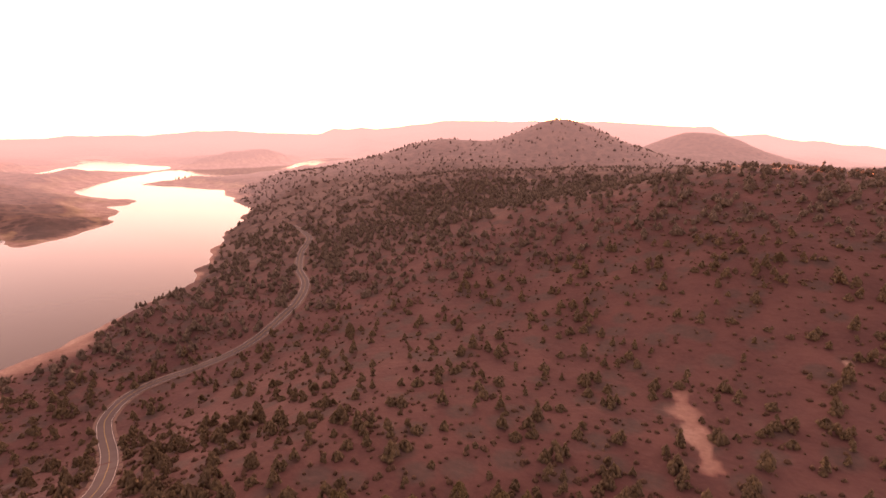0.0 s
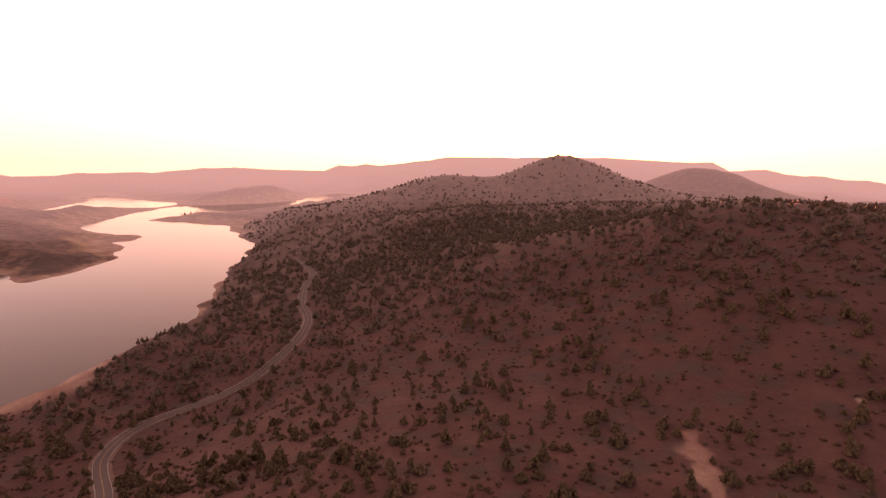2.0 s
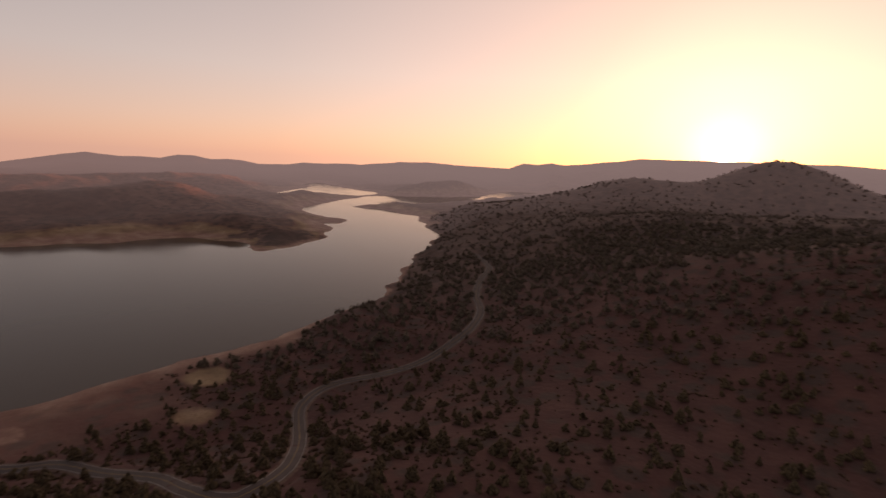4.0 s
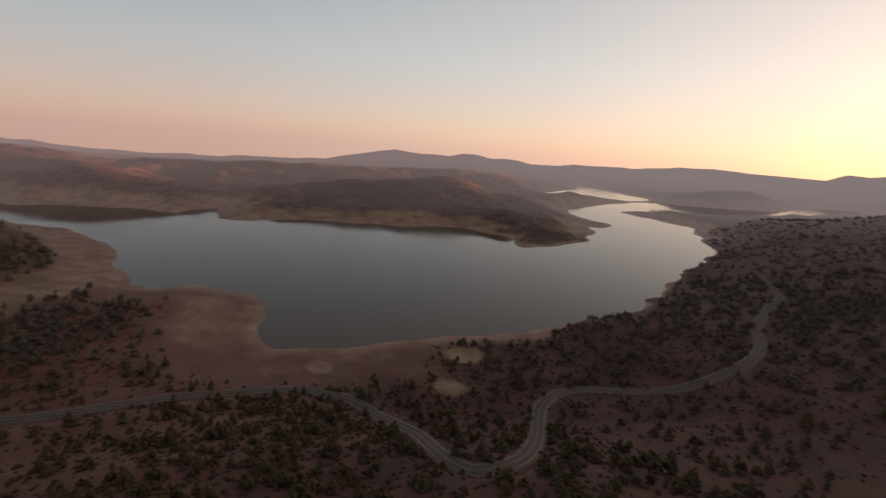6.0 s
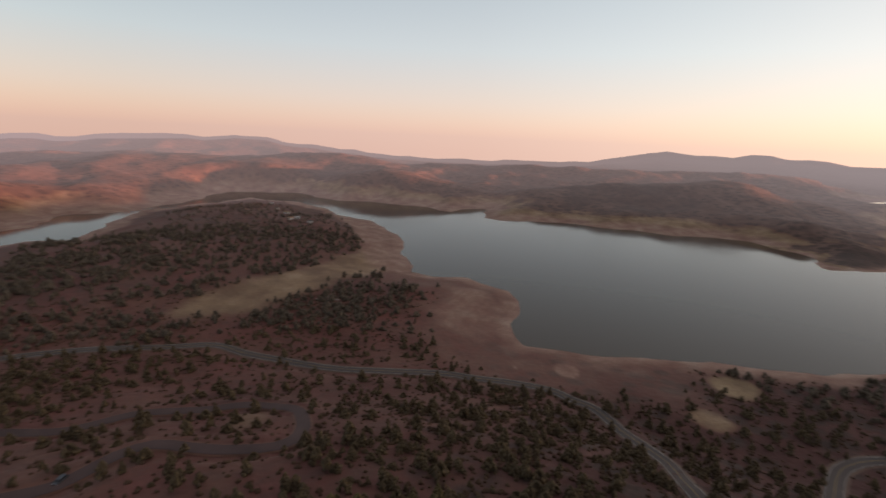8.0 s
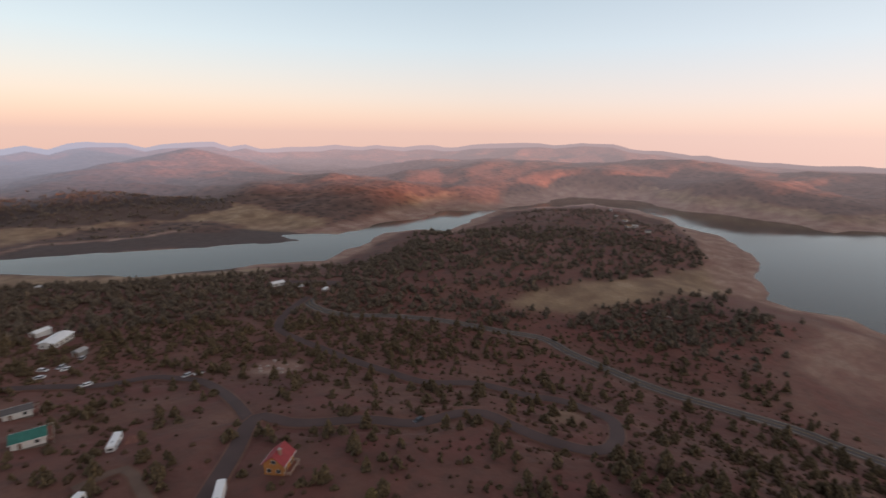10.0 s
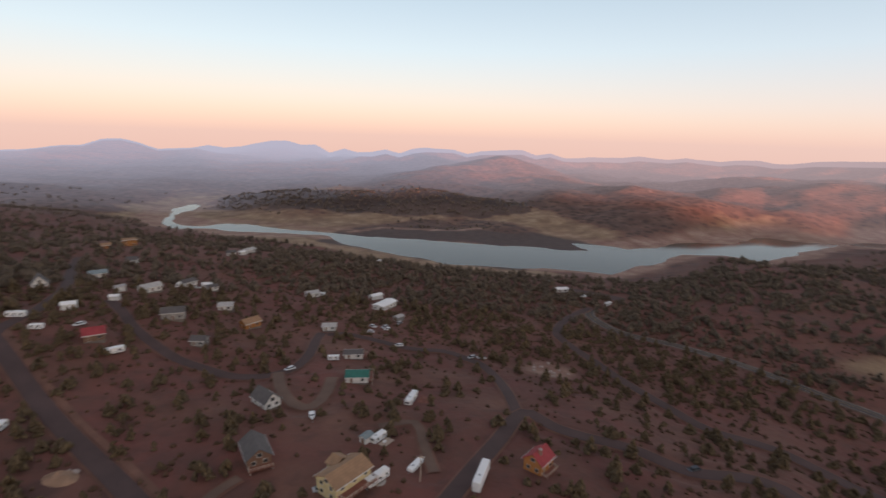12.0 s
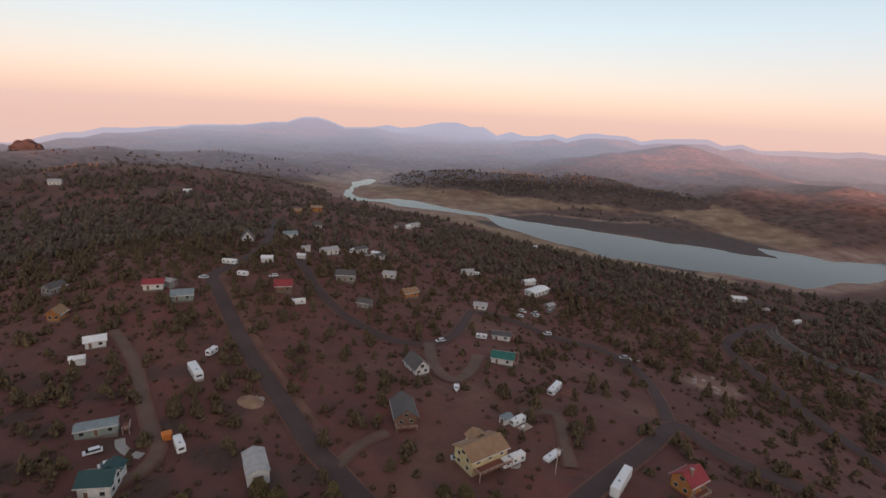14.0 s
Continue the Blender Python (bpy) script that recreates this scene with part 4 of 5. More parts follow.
def house(x, y, deg, length, width, height, pitch, wall, roof, label, name="house", rows=1, over=0.6, flue=False, deck=None, gable_glass=False, wing=None):
    """A gabled house, its ridge along its own x. pitch: rise of the ridge. deck: x, y, sx, sy, railed sides."""
    length, width, height, pitch = length * 0.8, width * 0.8, height * 0.92, pitch * 0.82
    deck = deck and (deck[0] * 0.8, deck[1] * 0.8, deck[2] * 0.8, deck[3] * 0.8, deck[4], deck[5] * 0.9)
    wing = wing and tuple(w * 0.8 for w in wing[:4]) + (wing[4] * 0.92, wing[5] * 0.82)
    root, fall = placed(name, x, y, deg, label, "house", "village houses", max(length, width) * 0.62 + 2, 0.15, (length / 2, width / 2))
    part("foundation", made(box, 0, 0, -fall - 0.8, length + 0.1, width + 0.1, fall + 0.8), M["footing"], root)
    h, w = height, width / 2
    part("wall", made(prism, [(-w, 0), (w, 0), (w, h), (0, h + pitch - 0.05), (-w, h)], -length / 2, length / 2), M[wall], root)
    slope = pitch / w
    for sgn in (-1, 1):
        t = 0.22
        e = w + over
        lo = h - slope * over
        prof = [(0, h + pitch), (sgn * e, lo), (sgn * e, lo + t), (0, h + pitch + t)]
        part("roof", made(prism, prof, -length / 2 - over, length / 2 + over), M[roof], root)
        part("fascia", made(box, 0, sgn * (e + 0.04), lo - 0.05, length + 2 * over, 0.08, 0.3), M["trim"], root)
    step = height / rows
    for r in range(rows):
        zz = r * step + 0.9
        n_long = max(2, int(length / 3.4))
        for side in ("-y", "+y"):
            for k in range(n_long):
                u = (k + 0.5) / n_long * length - length / 2
                if r == 0 and k == n_long // 2:
                    opening(root, "door", u, w if side == "+y" else -w, 0.1, 0.95, 2.05, side, True)
                else:
                    opening(root, "window", u, w if side == "+y" else -w, zz, 1.2, 1.15, side)
        for side in ("-x", "+x"):
            for u in (-width * 0.24, width * 0.24):
                opening(root, "window", length / 2 if side == "+x" else -length / 2, u, zz, 1.2, 1.15, side)
    if gable_glass:
        for side in ("-x", "+x"):
            opening(root, "window", length / 2 if side == "+x" else -length / 2, 0, h * 0.98, 1.5, pitch * 0.45, side)
    if flue:
        ch = part("chimney", made(box, length * 0.18, w * 0.35, h + pitch * 0.35, 0.8, 0.8, pitch * 0.65 + 1.0), M["brick"], root)
        part("chimney_cap", made(box, length * 0.18, w * 0.35, h + pitch + 1.0, 1.0, 1.0, 0.12), M["concrete"], ch)
    if deck:
        terrace(root, deck[0], deck[1], 0.1 + deck[5], deck[2], deck[3], deck[4], fall + deck[5])
    if wing:
        wx, wy, wl_, ww, wh, wp = wing
        body = part("wing", made(box, wx, wy, -fall - 0.5, wl_, ww, wh + fall + 0.5), M[wall], root)
        for sgn in (-1, 1):
            e = wl_ / 2 + 0.45
            vs = [(0, wh + wp), (sgn * e, wh - 0.15), (sgn * e, wh + 0.05), (0, wh + wp + 0.2)]
            bm = made(prism, vs, -ww / 2 - 0.5, ww / 2 + 0.5)
            bmesh.ops.rotate(bm, verts=bm.verts[:], cent=(0, 0, 0), matrix=Matrix.Rotation(radians(90), 3, "Z"))
            bmesh.ops.translate(bm, verts=bm.verts[:], vec=(wx, wy, 0))
            part("wing_roof", bm, M[roof], body)
    return root


def wheel(root, x, y, r=0.36, w=0.24):
    tyre = part("wheel", made(cyl, x, y, r, r, w, "y", 14), M["tyre"], root)
    part("rim", made(cyl, x, y, r, r * 0.55, w + 0.03, "y", 10), M["steel"], tyre)


def caravan(x, y, deg, length, width, height, label, name="travel_trailer", hitch=True, roof="shell", clear=None, skirt=False, windows=True):
    """A box-bodied trailer with rounded edges, a window row, wheels and a drawbar."""
    length, width, height = length * 0.88, width * 0.92, height * 0.92
    root, fall = placed(name, x, y, deg, label, "trailer", "parked trailers", clear or length * 0.6 + 1)
    body = part("body", made(box, 0, 0, 0.45, length, width, height - 0.45), M["shell"], root, "white panelled body", 0.18)
    part("roof", made(box, 0, 0, height - 0.02, length - 0.3, width - 0.3, 0.1), M[roof], body)
    part("roof_vent", made(box, length * 0.2, 0, height + 0.08, 0.6, 0.6, 0.14), M["steel"], body)
    part("stripe", made(box, 0, 0, 1.05, length * 0.94, width + 0.02, 0.22), M["stripe"], body)
    if windows:
        for sgn in (-1, 1):
            for k in range(max(2, int(length / 2.6))):
                u = (k + 0.5) / max(2, int(length / 2.6)) * length - length / 2
                opening(body, "window", u, sgn * width / 2, 1.55, 0.9, 0.65, "+y" if sgn > 0 else "-y")
        opening(body, "window", length / 2, 0, 1.5, width * 0.6, 0.7, "+x")
    if skirt:
        part("skirting", made(box, 0, 0, -0.5, length - 0.1, width - 0.1, 0.97), M["concrete"], root)
    else:
        for u in (-0.55, 0.55):
            for sgn in (-1, 1):
                wheel(root, u - 0.4, sgn * (width / 2 - 0.14))
    if hitch:
        part("drawbar", made(box, length / 2 + 0.6, 0, 0.45, 1.3, 0.14, 0.14), M["steel"], root)
        part("jack", made(cyl, length / 2 + 1.0, 0, 0, 0.06, 0.5), M["steel"], root)
    return root


def car(x, y, deg, mat, label, name="car", pickup=False):
    root, _ = placed(name, x, y, deg, label, "car", "parked cars", 3.5, 0.12)
    bm = bmesh.new()
    prism(bm, [(-0.9, 0.32), (0.9, 0.32), (0.92, 0.7), (0.84, 0.92), (-0.84, 0.92), (-0.92, 0.7)], -2.3, 2.3)
    body = part("body", bm, M[mat], root, "", 0.06)
    bm = bmesh.new()
    a, b = (-0.3, 1.25) if pickup else (-1.9, 1.1)
    lo = [bm.verts.new(p) for p in ((a, -0.82, 0.9), (b + 0.5, -0.82, 0.9), (b + 0.5, 0.82, 0.9), (a, 0.82, 0.9))]
    hi = [bm.verts.new(p) for p in ((a + 0.25, -0.68, 1.46), (b - 0.25, -0.68, 1.46), (b - 0.25, 0.68, 1.46), (a + 0.25, 0.68, 1.46))]
    bm.faces.new(hi), bm.faces.new(lo[::-1])
    for i in range(4):
        bm.faces.new((lo[i], lo[(i + 1) % 4], hi[(i + 1) % 4], hi[i]))
    cabin = part("window_band", bm, M["glass"], root)
    part("roof", made(box, (a + b) / 2, 0, 1.45, b - a - 0.45, 1.4, 0.06), M[mat], cabin)
    if pickup:
        part("load_bed", made(box, -1.35, 0, 0.93, 1.7, 1.5, 0.03), M["tyre"], body)
    for u in (-1.4, 1.45):
        for sgn in (-1, 1):
            wheel(root, u, sgn * 0.8, 0.33, 0.22)
    for sgn in (-1, 1):
        part("headlight", made(box, 2.3, sgn * 0.62, 0.66, 0.06, 0.34, 0.16), M["shell"], body)
        part("tail_light", made(box, -2.3, sgn * 0.66, 0.66, 0.06, 0.28, 0.16), M["red_roof"], body)
    return root


def motorhome(x, y, deg, length, label):
    root = caravan(x, y, deg, length, 2.5, 3.2, label, "motorhome", hitch=False)
    part("windscreen", made(box, length / 2 + 0.02, 0, 1.5, 0.06, 2.0, 0.9), M["glass"], root)
    part("bumper", made(box, length / 2 + 0.1, 0, 0.4, 0.25, 2.3, 0.3), M["steel"], root)
    part("air_unit", made(box, -length * 0.25, 0, 3.25, 1.0, 0.8, 0.3), M["shell"], root)
    return root


def boat(x, y, deg, label):
    root, _ = placed("boat", x, y, deg, label, "boat", "", 4)
    bm = bmesh.new()
    ribs = []
    for u, w, k in ((-2.6, 0.95, 0.55), (-1.0, 1.05, 0.5), (0.8, 0.95, 0.5), (2.0, 0.55, 0.6), (2.8, 0.05, 0.85)):
        ribs.append([bm.verts.new(p) for p in ((u, -w, 1.35), (u, -w * 0.7, k + 0.2), (u, 0, k), (u, w * 0.7, k + 0.2), (u, w, 1.35))])
    for p, q in zip(ribs, ribs[1:]):
        for i in range(4):
            bm.faces.new((p[i], p[i + 1], q[i + 1], q[i]))
        bm.faces.new((p[0], q[0], q[4], p[4]))
    bm.faces.new(ribs[0])
    hull = part("hull", bm, M["shell"], root)
    part("windscreen", made(box, 0.6, 0, 1.35, 0.08, 1.4, 0.45), M["glass"], hull)
    part("motor", made(box, -2.8, 0, 0.8, 0.4, 0.4, 0.9), M["car_dark"], hull, "", 0.05)
    part("drawbar", made(box, 0.8, 0, 0.4, 5.6, 0.15, 0.15), M["steel"], root)
    for sgn in (-1, 1):
        wheel(root, -0.6, sgn * 1.0, 0.3)
    return root


def shed(x, y, deg, length, width, height, roof, wall, label, name="shed"):
    root, fall = placed(name, x, y, deg, label, "shed", "sheds", max(length, width) * 0.6 + 1.5, 0.1, (length / 2, width / 2))
    w = width / 2
    part("wall", made(prism, [(-w, -fall - 0.5), (w, -fall - 0.5), (w, height), (0, height + width * 0.2), (-w, height)], -length / 2, length / 2), M[wall], root)
    for sgn in (-1, 1):
        part("roof", made(prism, [(0, height + width * 0.2 + 0.02), (sgn * (w + 0.3), height - 0.1), (sgn * (w + 0.3), height + 0.04), (0, height + width * 0.2 + 0.17)],
                          -length / 2 - 0.3, length / 2 + 0.3), M[roof], root)
    opening(root, "door", length / 2, 0, 0.05, min(2.6, width * 0.5), min(2.3, height * 0.85), "+x", True)
    return root


# ---- the village ----
house(17.9, -128.0, 229, 16, 10.5, 5.4, 2.3, "cream", "tan_roof", "large two-storey cream house with a tan shingle roof and deck", rows=2, deck=(0, -7.2, 15, 4, ("-y", "+x", "-x"), 2.5),
      wing=(2.5, 6.3, 6.5, 4.0, 5.4, 1.8), gable_glass=True)
house(-40.1, -137.2, 46, 8.8, 7.6, 4.2, 3.0, "log", "red_roof", "orange log cabin with a steep red metal roof", "log_cabin", rows=1, flue=True, gable_glass=True,
      deck=(0, 5.0, 8.4, 2.4, ("+y", "+x", "-x"), 0.3))
house(22.3, -204.5, 2, 11.5, 8.5, 3.0, 1.7, "white", "teal_roof", "white house with a teal metal roof and red-brown deck", deck=(-6.8, -2.5, 3.0, 13.0, ("-x", "-y", "+y"), 0.5))
house(53.3, -177.3, 136, 11.5, 8.0, 3.2, 3.6, "white", "grey_roof", "white cabin under a steep grey shingle roof", "cabin", gable_glass=True)
house(46.4, -141.6, 118, 13.5, 8.6, 3.4, 3.2, "brown_wall", "grey_roof", "dark-roofed brown timber cabin with a railed porch", "cabin", gable_glass=True, deck=(8.2, 0, 2.8, 8.4, ("+x", "-y"), 0.3))
shed(74.8, -102.1, 132, 10, 5.6, 3.4, "pale_roof", "white", "long pale metal barn with a ridge roof", "barn")
house(123.7, -98.5, 41, 12.8, 5.2, 2.7, 1.0, "green_wall", "blue_roof", "long sage-green mobile home with a blue-grey roof", "mobile_home", over=0.3, deck=(-8.8, 0, 2.4, 4.8, ("-x", "+y"), 0.2))
house(105.0, -82.3, 24, 9.2, 7.4, 4.2, 2.4, "white", "dark_teal_roof", "white house with a dark teal roof and gabled wing", rows=2, wing=(-1.5, -6.0, 5.5, 4.5, 3.6, 1.8))
house(27.5, -235.9, 5, 11, 6.5, 2.8, 1.2, "white", "grey_roof", "low white house with a dark roof and covered porch", deck=(-6.6, -1, 3.2, 7, ("-x", "-y"), 0.3))
house(17.4, -330.0, 58, 20, 10, 3.4, 1.2, "white", "white_roof", "long white building with a white roof among dark junipers")
shed(25.0, -352.7, 42, 9, 5, 2.6, "white_roof", "white", "white outbuilding beside the long white building")
house(197.5, -273.1, 125, 9, 8.5, 2.6, 5.2, "white", "grey_roof", "white chalet with a steep gable of tall windows", "chalet", gable_glass=True, deck=(6.2, 0, 3, 8, ("+x", "-y", "+y"), 0.4))
house(186.0, -304.1, 36, 11, 7, 3.0, 1.8, "white", "blue_roof", "white house with a pale blue-grey roof")
house(134.8, -212.9, 30, 9.5, 8, 3.2, 2.6, "brown_wall", "red_roof", "dark cabin with a red metal roof", "cabin", deck=(0, -5.2, 8, 2.2, ("-y",), 0.3))
house(148.8, -288.5, 52, 13, 8, 3.2, 1.8, "white", "pale_roof", "white house with a pale metal roof")
house(139.5, -315.5, 57, 11, 7, 3.0, 1.7, "white", "grey_roof", "white house with a grey roof beside the street")
house(120.1, -253.1, 17, 13, 9, 4.0, 2.4, "grey_wall", "grey_roof", "grey timber house with a dark shingle roof", rows=1)
house(105.3, -284.2, 8, 9, 7, 3.0, 1.6, "white", "pale_roof", "small white house half hidden by trees")
house(230.4, -422.1, 32, 12, 9, 5.4, 1.2, "log", "tan_roof", "tall orange timber house on the ridge over the river", rows=2, deck=(0, -6, 11, 3, ("-y", "-x"), 2.2))
house(236.2, -399.8, 36, 8, 6, 3, 1.6, "log", "tan_roof", "small orange timber house on the ridge")
house(195.7, -359.9, 17, 8, 7, 3.4, 2.2, "white", "grey_roof", "small white house with a steep grey roof")
house(180.5, -179.9, 33, 10, 7, 3.0, 1.8, "white", "red_roof", "white cottage with a red roof beside the hill street", "cottage")
house(163.4, -177.8, 37, 10.5, 7.5, 3.0, 2.0, "green_wall", "blue_roof", "sage-green house with a blue-grey roof")
house(165.2, -135.6, 47, 8, 6.5, 3.0, 1.4, "white", "white_roof", "small white house with a bright roof in dark scrub")
house(97.8, -228.7, 357, 8, 6.5, 3.0, 1.8, "grey_wall", "grey_roof", "small grey cabin among junipers", "cabin")
house(85.6, -263.8, 49, 11, 7.5, 3.2, 2.2, "log", "tan_roof", "orange log cabin with a tan roof above the street", "log_cabin")
house(196.7, -146.7, 112, 7, 6, 3.2, 2.6, "log", "tan_roof", "small orange timber cabin in dark scrub", "cabin")
house(219.1, -163.7, 90, 9, 7, 3.0, 2.0, "grey_wall", "grey_roof", "weathered grey house in dark scrub")
house(144.0, -449.4, 59, 14, 7, 3.0, 1.4, "white", "pale_roof", "long white house at the edge of the river woods")
house(151.0, -427.1, 19, 9, 7, 3.0, 1.6, "white", "grey_roof", "white house in the river woods")
house(-127.8, -409.6, 9, 12, 7, 3.0, 1.2, "white", "white_roof", "white park building beside the car park")
house(515.8, -403.0, 38, 14, 9, 4.0, 2.0, "white", "pale_roof", "white ranch house high on the dark hill")
house(392.0, -445.4, 33, 9, 7, 3.0, 1.6, "white", "white_roof", "small white house on the dark hill")
house(45.6, -275.4, 6, 9, 6, 2.8, 1.4, "white", "pale_roof", "small white house beside the street")
house(67.3, -338.4, 31, 10, 7, 3.0, 1.6, "white", "pale_roof", "white house in the dense juniper wood")
house(124.6, -315.8, 37, 7, 5, 2.8, 1.4, "white", "grey_roof", "small white cottage among trees", "cottage")
for k, (px, py) in enumerate(((-822, -591), (-726, -512), (-679, -461), (-637, -415), (-620, -384), (-621, -416))):
    house(px, py, 40 + 25 * k, 8, 6, 2.8, 1.5, "white", ("pale_roof", "grey_roof", "tan_roof")[k % 3],
          ("white house with a pale roof on the peninsula", "white house with a grey roof on the peninsula", "white house with a tan roof on the peninsula")[k % 3])
shed(13.8, -152.1, 55, 3.8, 2.6, 2.2, "blue_roof", "white", "small white garden shed beside a trailer")
shed(175.8, -185.8, 26, 4, 3, 2.2, "grey_roof", "brown_wall", "small brown garden shed")
shed(160.4, -238.1, 25, 6, 4.5, 2.6, "white_roof", "white", "white garden shed beside the street")
shed(105.4, -104.2, 47, 2.2, 2.0, 1.8, "orange", "orange", "small bright orange shed")
shed(176.3, -184.9, 352, 5, 4, 2.4, "pale_roof", "grey_wall", "grey shed beside a cottage")
shed(160.3, -124.1, 42, 4.5, 3, 2.4, "white_roof", "white", "small white shed in dark scrub")

shed(154.4, -264.1, 11, 4.5, 3.4, 2.4, "white_roof", "white", "white garden shed up the loop street")
shed(162.2, -282.9, 46, 5, 3.6, 2.4, "pale_roof", "white", "small white shed beside the upper houses")
shed(129.6, -320.6, 359, 5.5, 4, 2.5, "white_roof", "white", "white shed at the edge of the woods")
shed(145.4, -437.4, 40, 5, 4, 2.4, "white_roof", "white", "white shed by the river woods")
shed(7.4, -305.6, 49, 6, 4, 2.6, "pale_roof", "grey_wall", "grey outbuilding beside the long white building")
caravan(157.4, -212.3, 5, 6, 2.4, 2.6, "small white camper among the junipers")
caravan(142.6, -311.0, 93, 7, 2.4, 2.7, "white camper parked between two houses")
caravan(62.2, -344.2, 348, 6, 2.4, 2.6, "white camper below the loop street")
caravan(31.0, -480.3, 51, 6, 2.4, 2.6, "white camper in the dense juniper wood")
caravan(121.3, -134.9, 144, 11.5, 3.2, 3.2, "long white mobile home in an open yard", "mobile_home", hitch=False, skirt=True)
caravan(99.1, -102.0, 142, 7.2, 2.5, 2.9, "white travel trailer parked on bare soil")
caravan(-0.9, -186.0, 71, 10.5, 2.8, 3.1, "white travel trailer beside a timber platform")
caravan(9.9, -153.3, 53, 6.8, 2.5, 2.8, "white travel trailer next to a small shed")
caravan(-2.3, -138.9, 58, 7.5, 2.4, 1.7, "low pale utility trailer with a drawbar", "utility_trailer", windows=False)
caravan(-21.6, -131.2, 68, 13.6, 2.7, 3.9, "long plain white box trailer at the roadside", "box_trailer", windows=False)
caravan(174.1, -224.3, 4, 9, 2.6, 3.0, "white travel trailer at the hill street's end")
caravan(122.8, -205.6, 35, 8.5, 2.6, 3.0, "white travel trailer below a red cabin")
caravan(125.9, -149.1, 92, 5.5, 2.4, 2.7, "small white camper in an open yard")
caravan(-154.2, -372.5, 41, 8, 2.5, 2.9, "white camper parked beside the park road")
caravan(36.3, -229.0, 3, 6, 2.4, 2.6, "white camper behind a dark-roofed house")
motorhome(8.7, -130.1, 48, 9.2, "long white motorhome parked below the cream house")
boat(34.2, -166.2, 104, "white motor boat on a trailer in a yard")
for px, py, deg, mt, lb, pk in ((24.1, -126.5, 18, "car_silver", "silver pickup truck in front of the cream house", True), (117.7, -91.6, 51, "car_white", "white car beside the mobile home", False),
        (110.6, -89.7, 56, "car_white", "white pickup beside the teal-roofed house", True), (23.1, -279.9, 352, "car_white", "white car parked on a gravel yard", False),
        (22.1, -288.6, 143, "car_white", "white van-sized car parked near the long building", False), (5.9, -261.5, 13, "car_white", "white car parked at the east street", False),
        (-95.8, -146.2, 16, "car_dark", "dark car on the loop street", False), (15.1, -289.4, 42, "car_silver", "silver car parked on a gravel yard", False),
        (146.4, -222.3, 45, "car_white", "white car beside a red-roofed cabin", False), (133.0, -313.4, 7, "car_white", "white pickup beside a grey-roofed house", True),
        (53.3, -214.2, 40, "car_white", "white car behind the teal-roofed house", False), (13.1, -286.0, 5, "car_white", "white car in the juniper yard", False),
        (-37.9, -249.1, 2, "car_white", "white pickup beside the east street", True), (-32.9, -249.7, 26, "car_silver", "silver car on the east street's verge", False),
        (171.7, -201.5, 13, "car_white", "white car at the hill street's edge", False), (-125.5, -445.6, 20, "car_silver", "silver car by the park building", False),
        (6.8, -299.0, 59, "car_silver", "silver car beside the long white building", False), (-141.8, -392.5, 8, "car_white", "white car on the park car park", False)):
    car(px, py, deg, mt, lb, "pickup_truck" if pk else "car", pk)

# timber platform beside the trailer, with its railing post and white bench box
root, _ = placed("timber_platform", -5.8, -186.6, 70, "weathered red-brown timber platform beside a trailer", "platform", "", 4)
for k in range(12):
    part("board", made(box, -3.2 + k * 0.58, 0, 0.35, 0.52, 4.2, 0.06), M["deck"], root)
for a in (-3, 0, 3):
    for b in (-1.8, 1.8):
        part("post", made(box, a, b, -0.4, 0.14, 0.14, 0.75), M["rail"], root)
root, _ = placed("timber_platform", 7.3, -151.6, 53, "grey timber platform with a white box beside a trailer", "platform", "", 3)
for k in range(9):
    part("board", made(box, -2.2 + k * 0.55, 0, 0.3, 0.5, 3.0, 0.06), M["rail"], root)
part("storage_box", made(box, 0.4, -0.4, 0.37, 1.2, 0.7, 0.5), M["shell"], root)

# blue tarpaulin over a stack
root, _ = placed("covered_stack", 19.2, -127.7, 9, "blue tarpaulin over a low stack", "tarpaulin", "", 3)
bm = made(box, 0, 0, 0, 3.4, 2.4, 1.2)
bmesh.ops.subdivide_edges(bm, edges=bm.edges[:], cuts=4, use_grid_fill=True)
for v in bm.verts:
    v.co += Vector((noise.noise(v.co * 1.3), noise.noise(v.co * 1.3 + Vector((9, 0, 0))), noise.noise(v.co * 1.7 + Vector((0, 7, 0))))) * 0.22
part("tarpaulin", bm, M["tarp"], root)

# pale concrete drive between the mobile home and the teal-roofed house
dv = spline([(117, -99.5), (114.2, -97), (110.1, -95.7), (105.8, -95.8)], 1.5)
dz = ground(dv[:, 0], dv[:, 1])[0] + 0.12
drive = tagged(new("driveway"), "pale concrete driveway beside the mobile home", "driveway", kind="structure")
strip("slab", dv, dz, -1.3, 1.3, 0.08, M["concrete"], drive)


def rubble(x, y, radius, count, label, seed):
    """A heap or field of uneven pale stones."""
    g = np.random.default_rng(seed)
    root = tagged(new("rock_pile"), label, "rocks")
    root.matrix_world = pose(x, y, float(ground(np.array([x]), np.array([y]))[0][0]))
    for k in range(count):
        r, a = radius * math.sqrt(g.random()), g.random() * 6.28
        px, py = r * math.cos(a), r * math.sin(a)
        pz = float(ground(np.array([x + px]), np.array([y + py]))[0][0]) - root.location.z
        bm = bmesh.new()
        bmesh.ops.create_icosphere(bm, subdivisions=1, radius=0.5 + 1.1 * g.random())
        for v in bm.verts:
            v.co *= 0.7 + 0.6 * g.random()
            v.co.z *= 0.6
            v.co += Vector((px, py, pz))
        part("stone", bm, M["rock"], root)


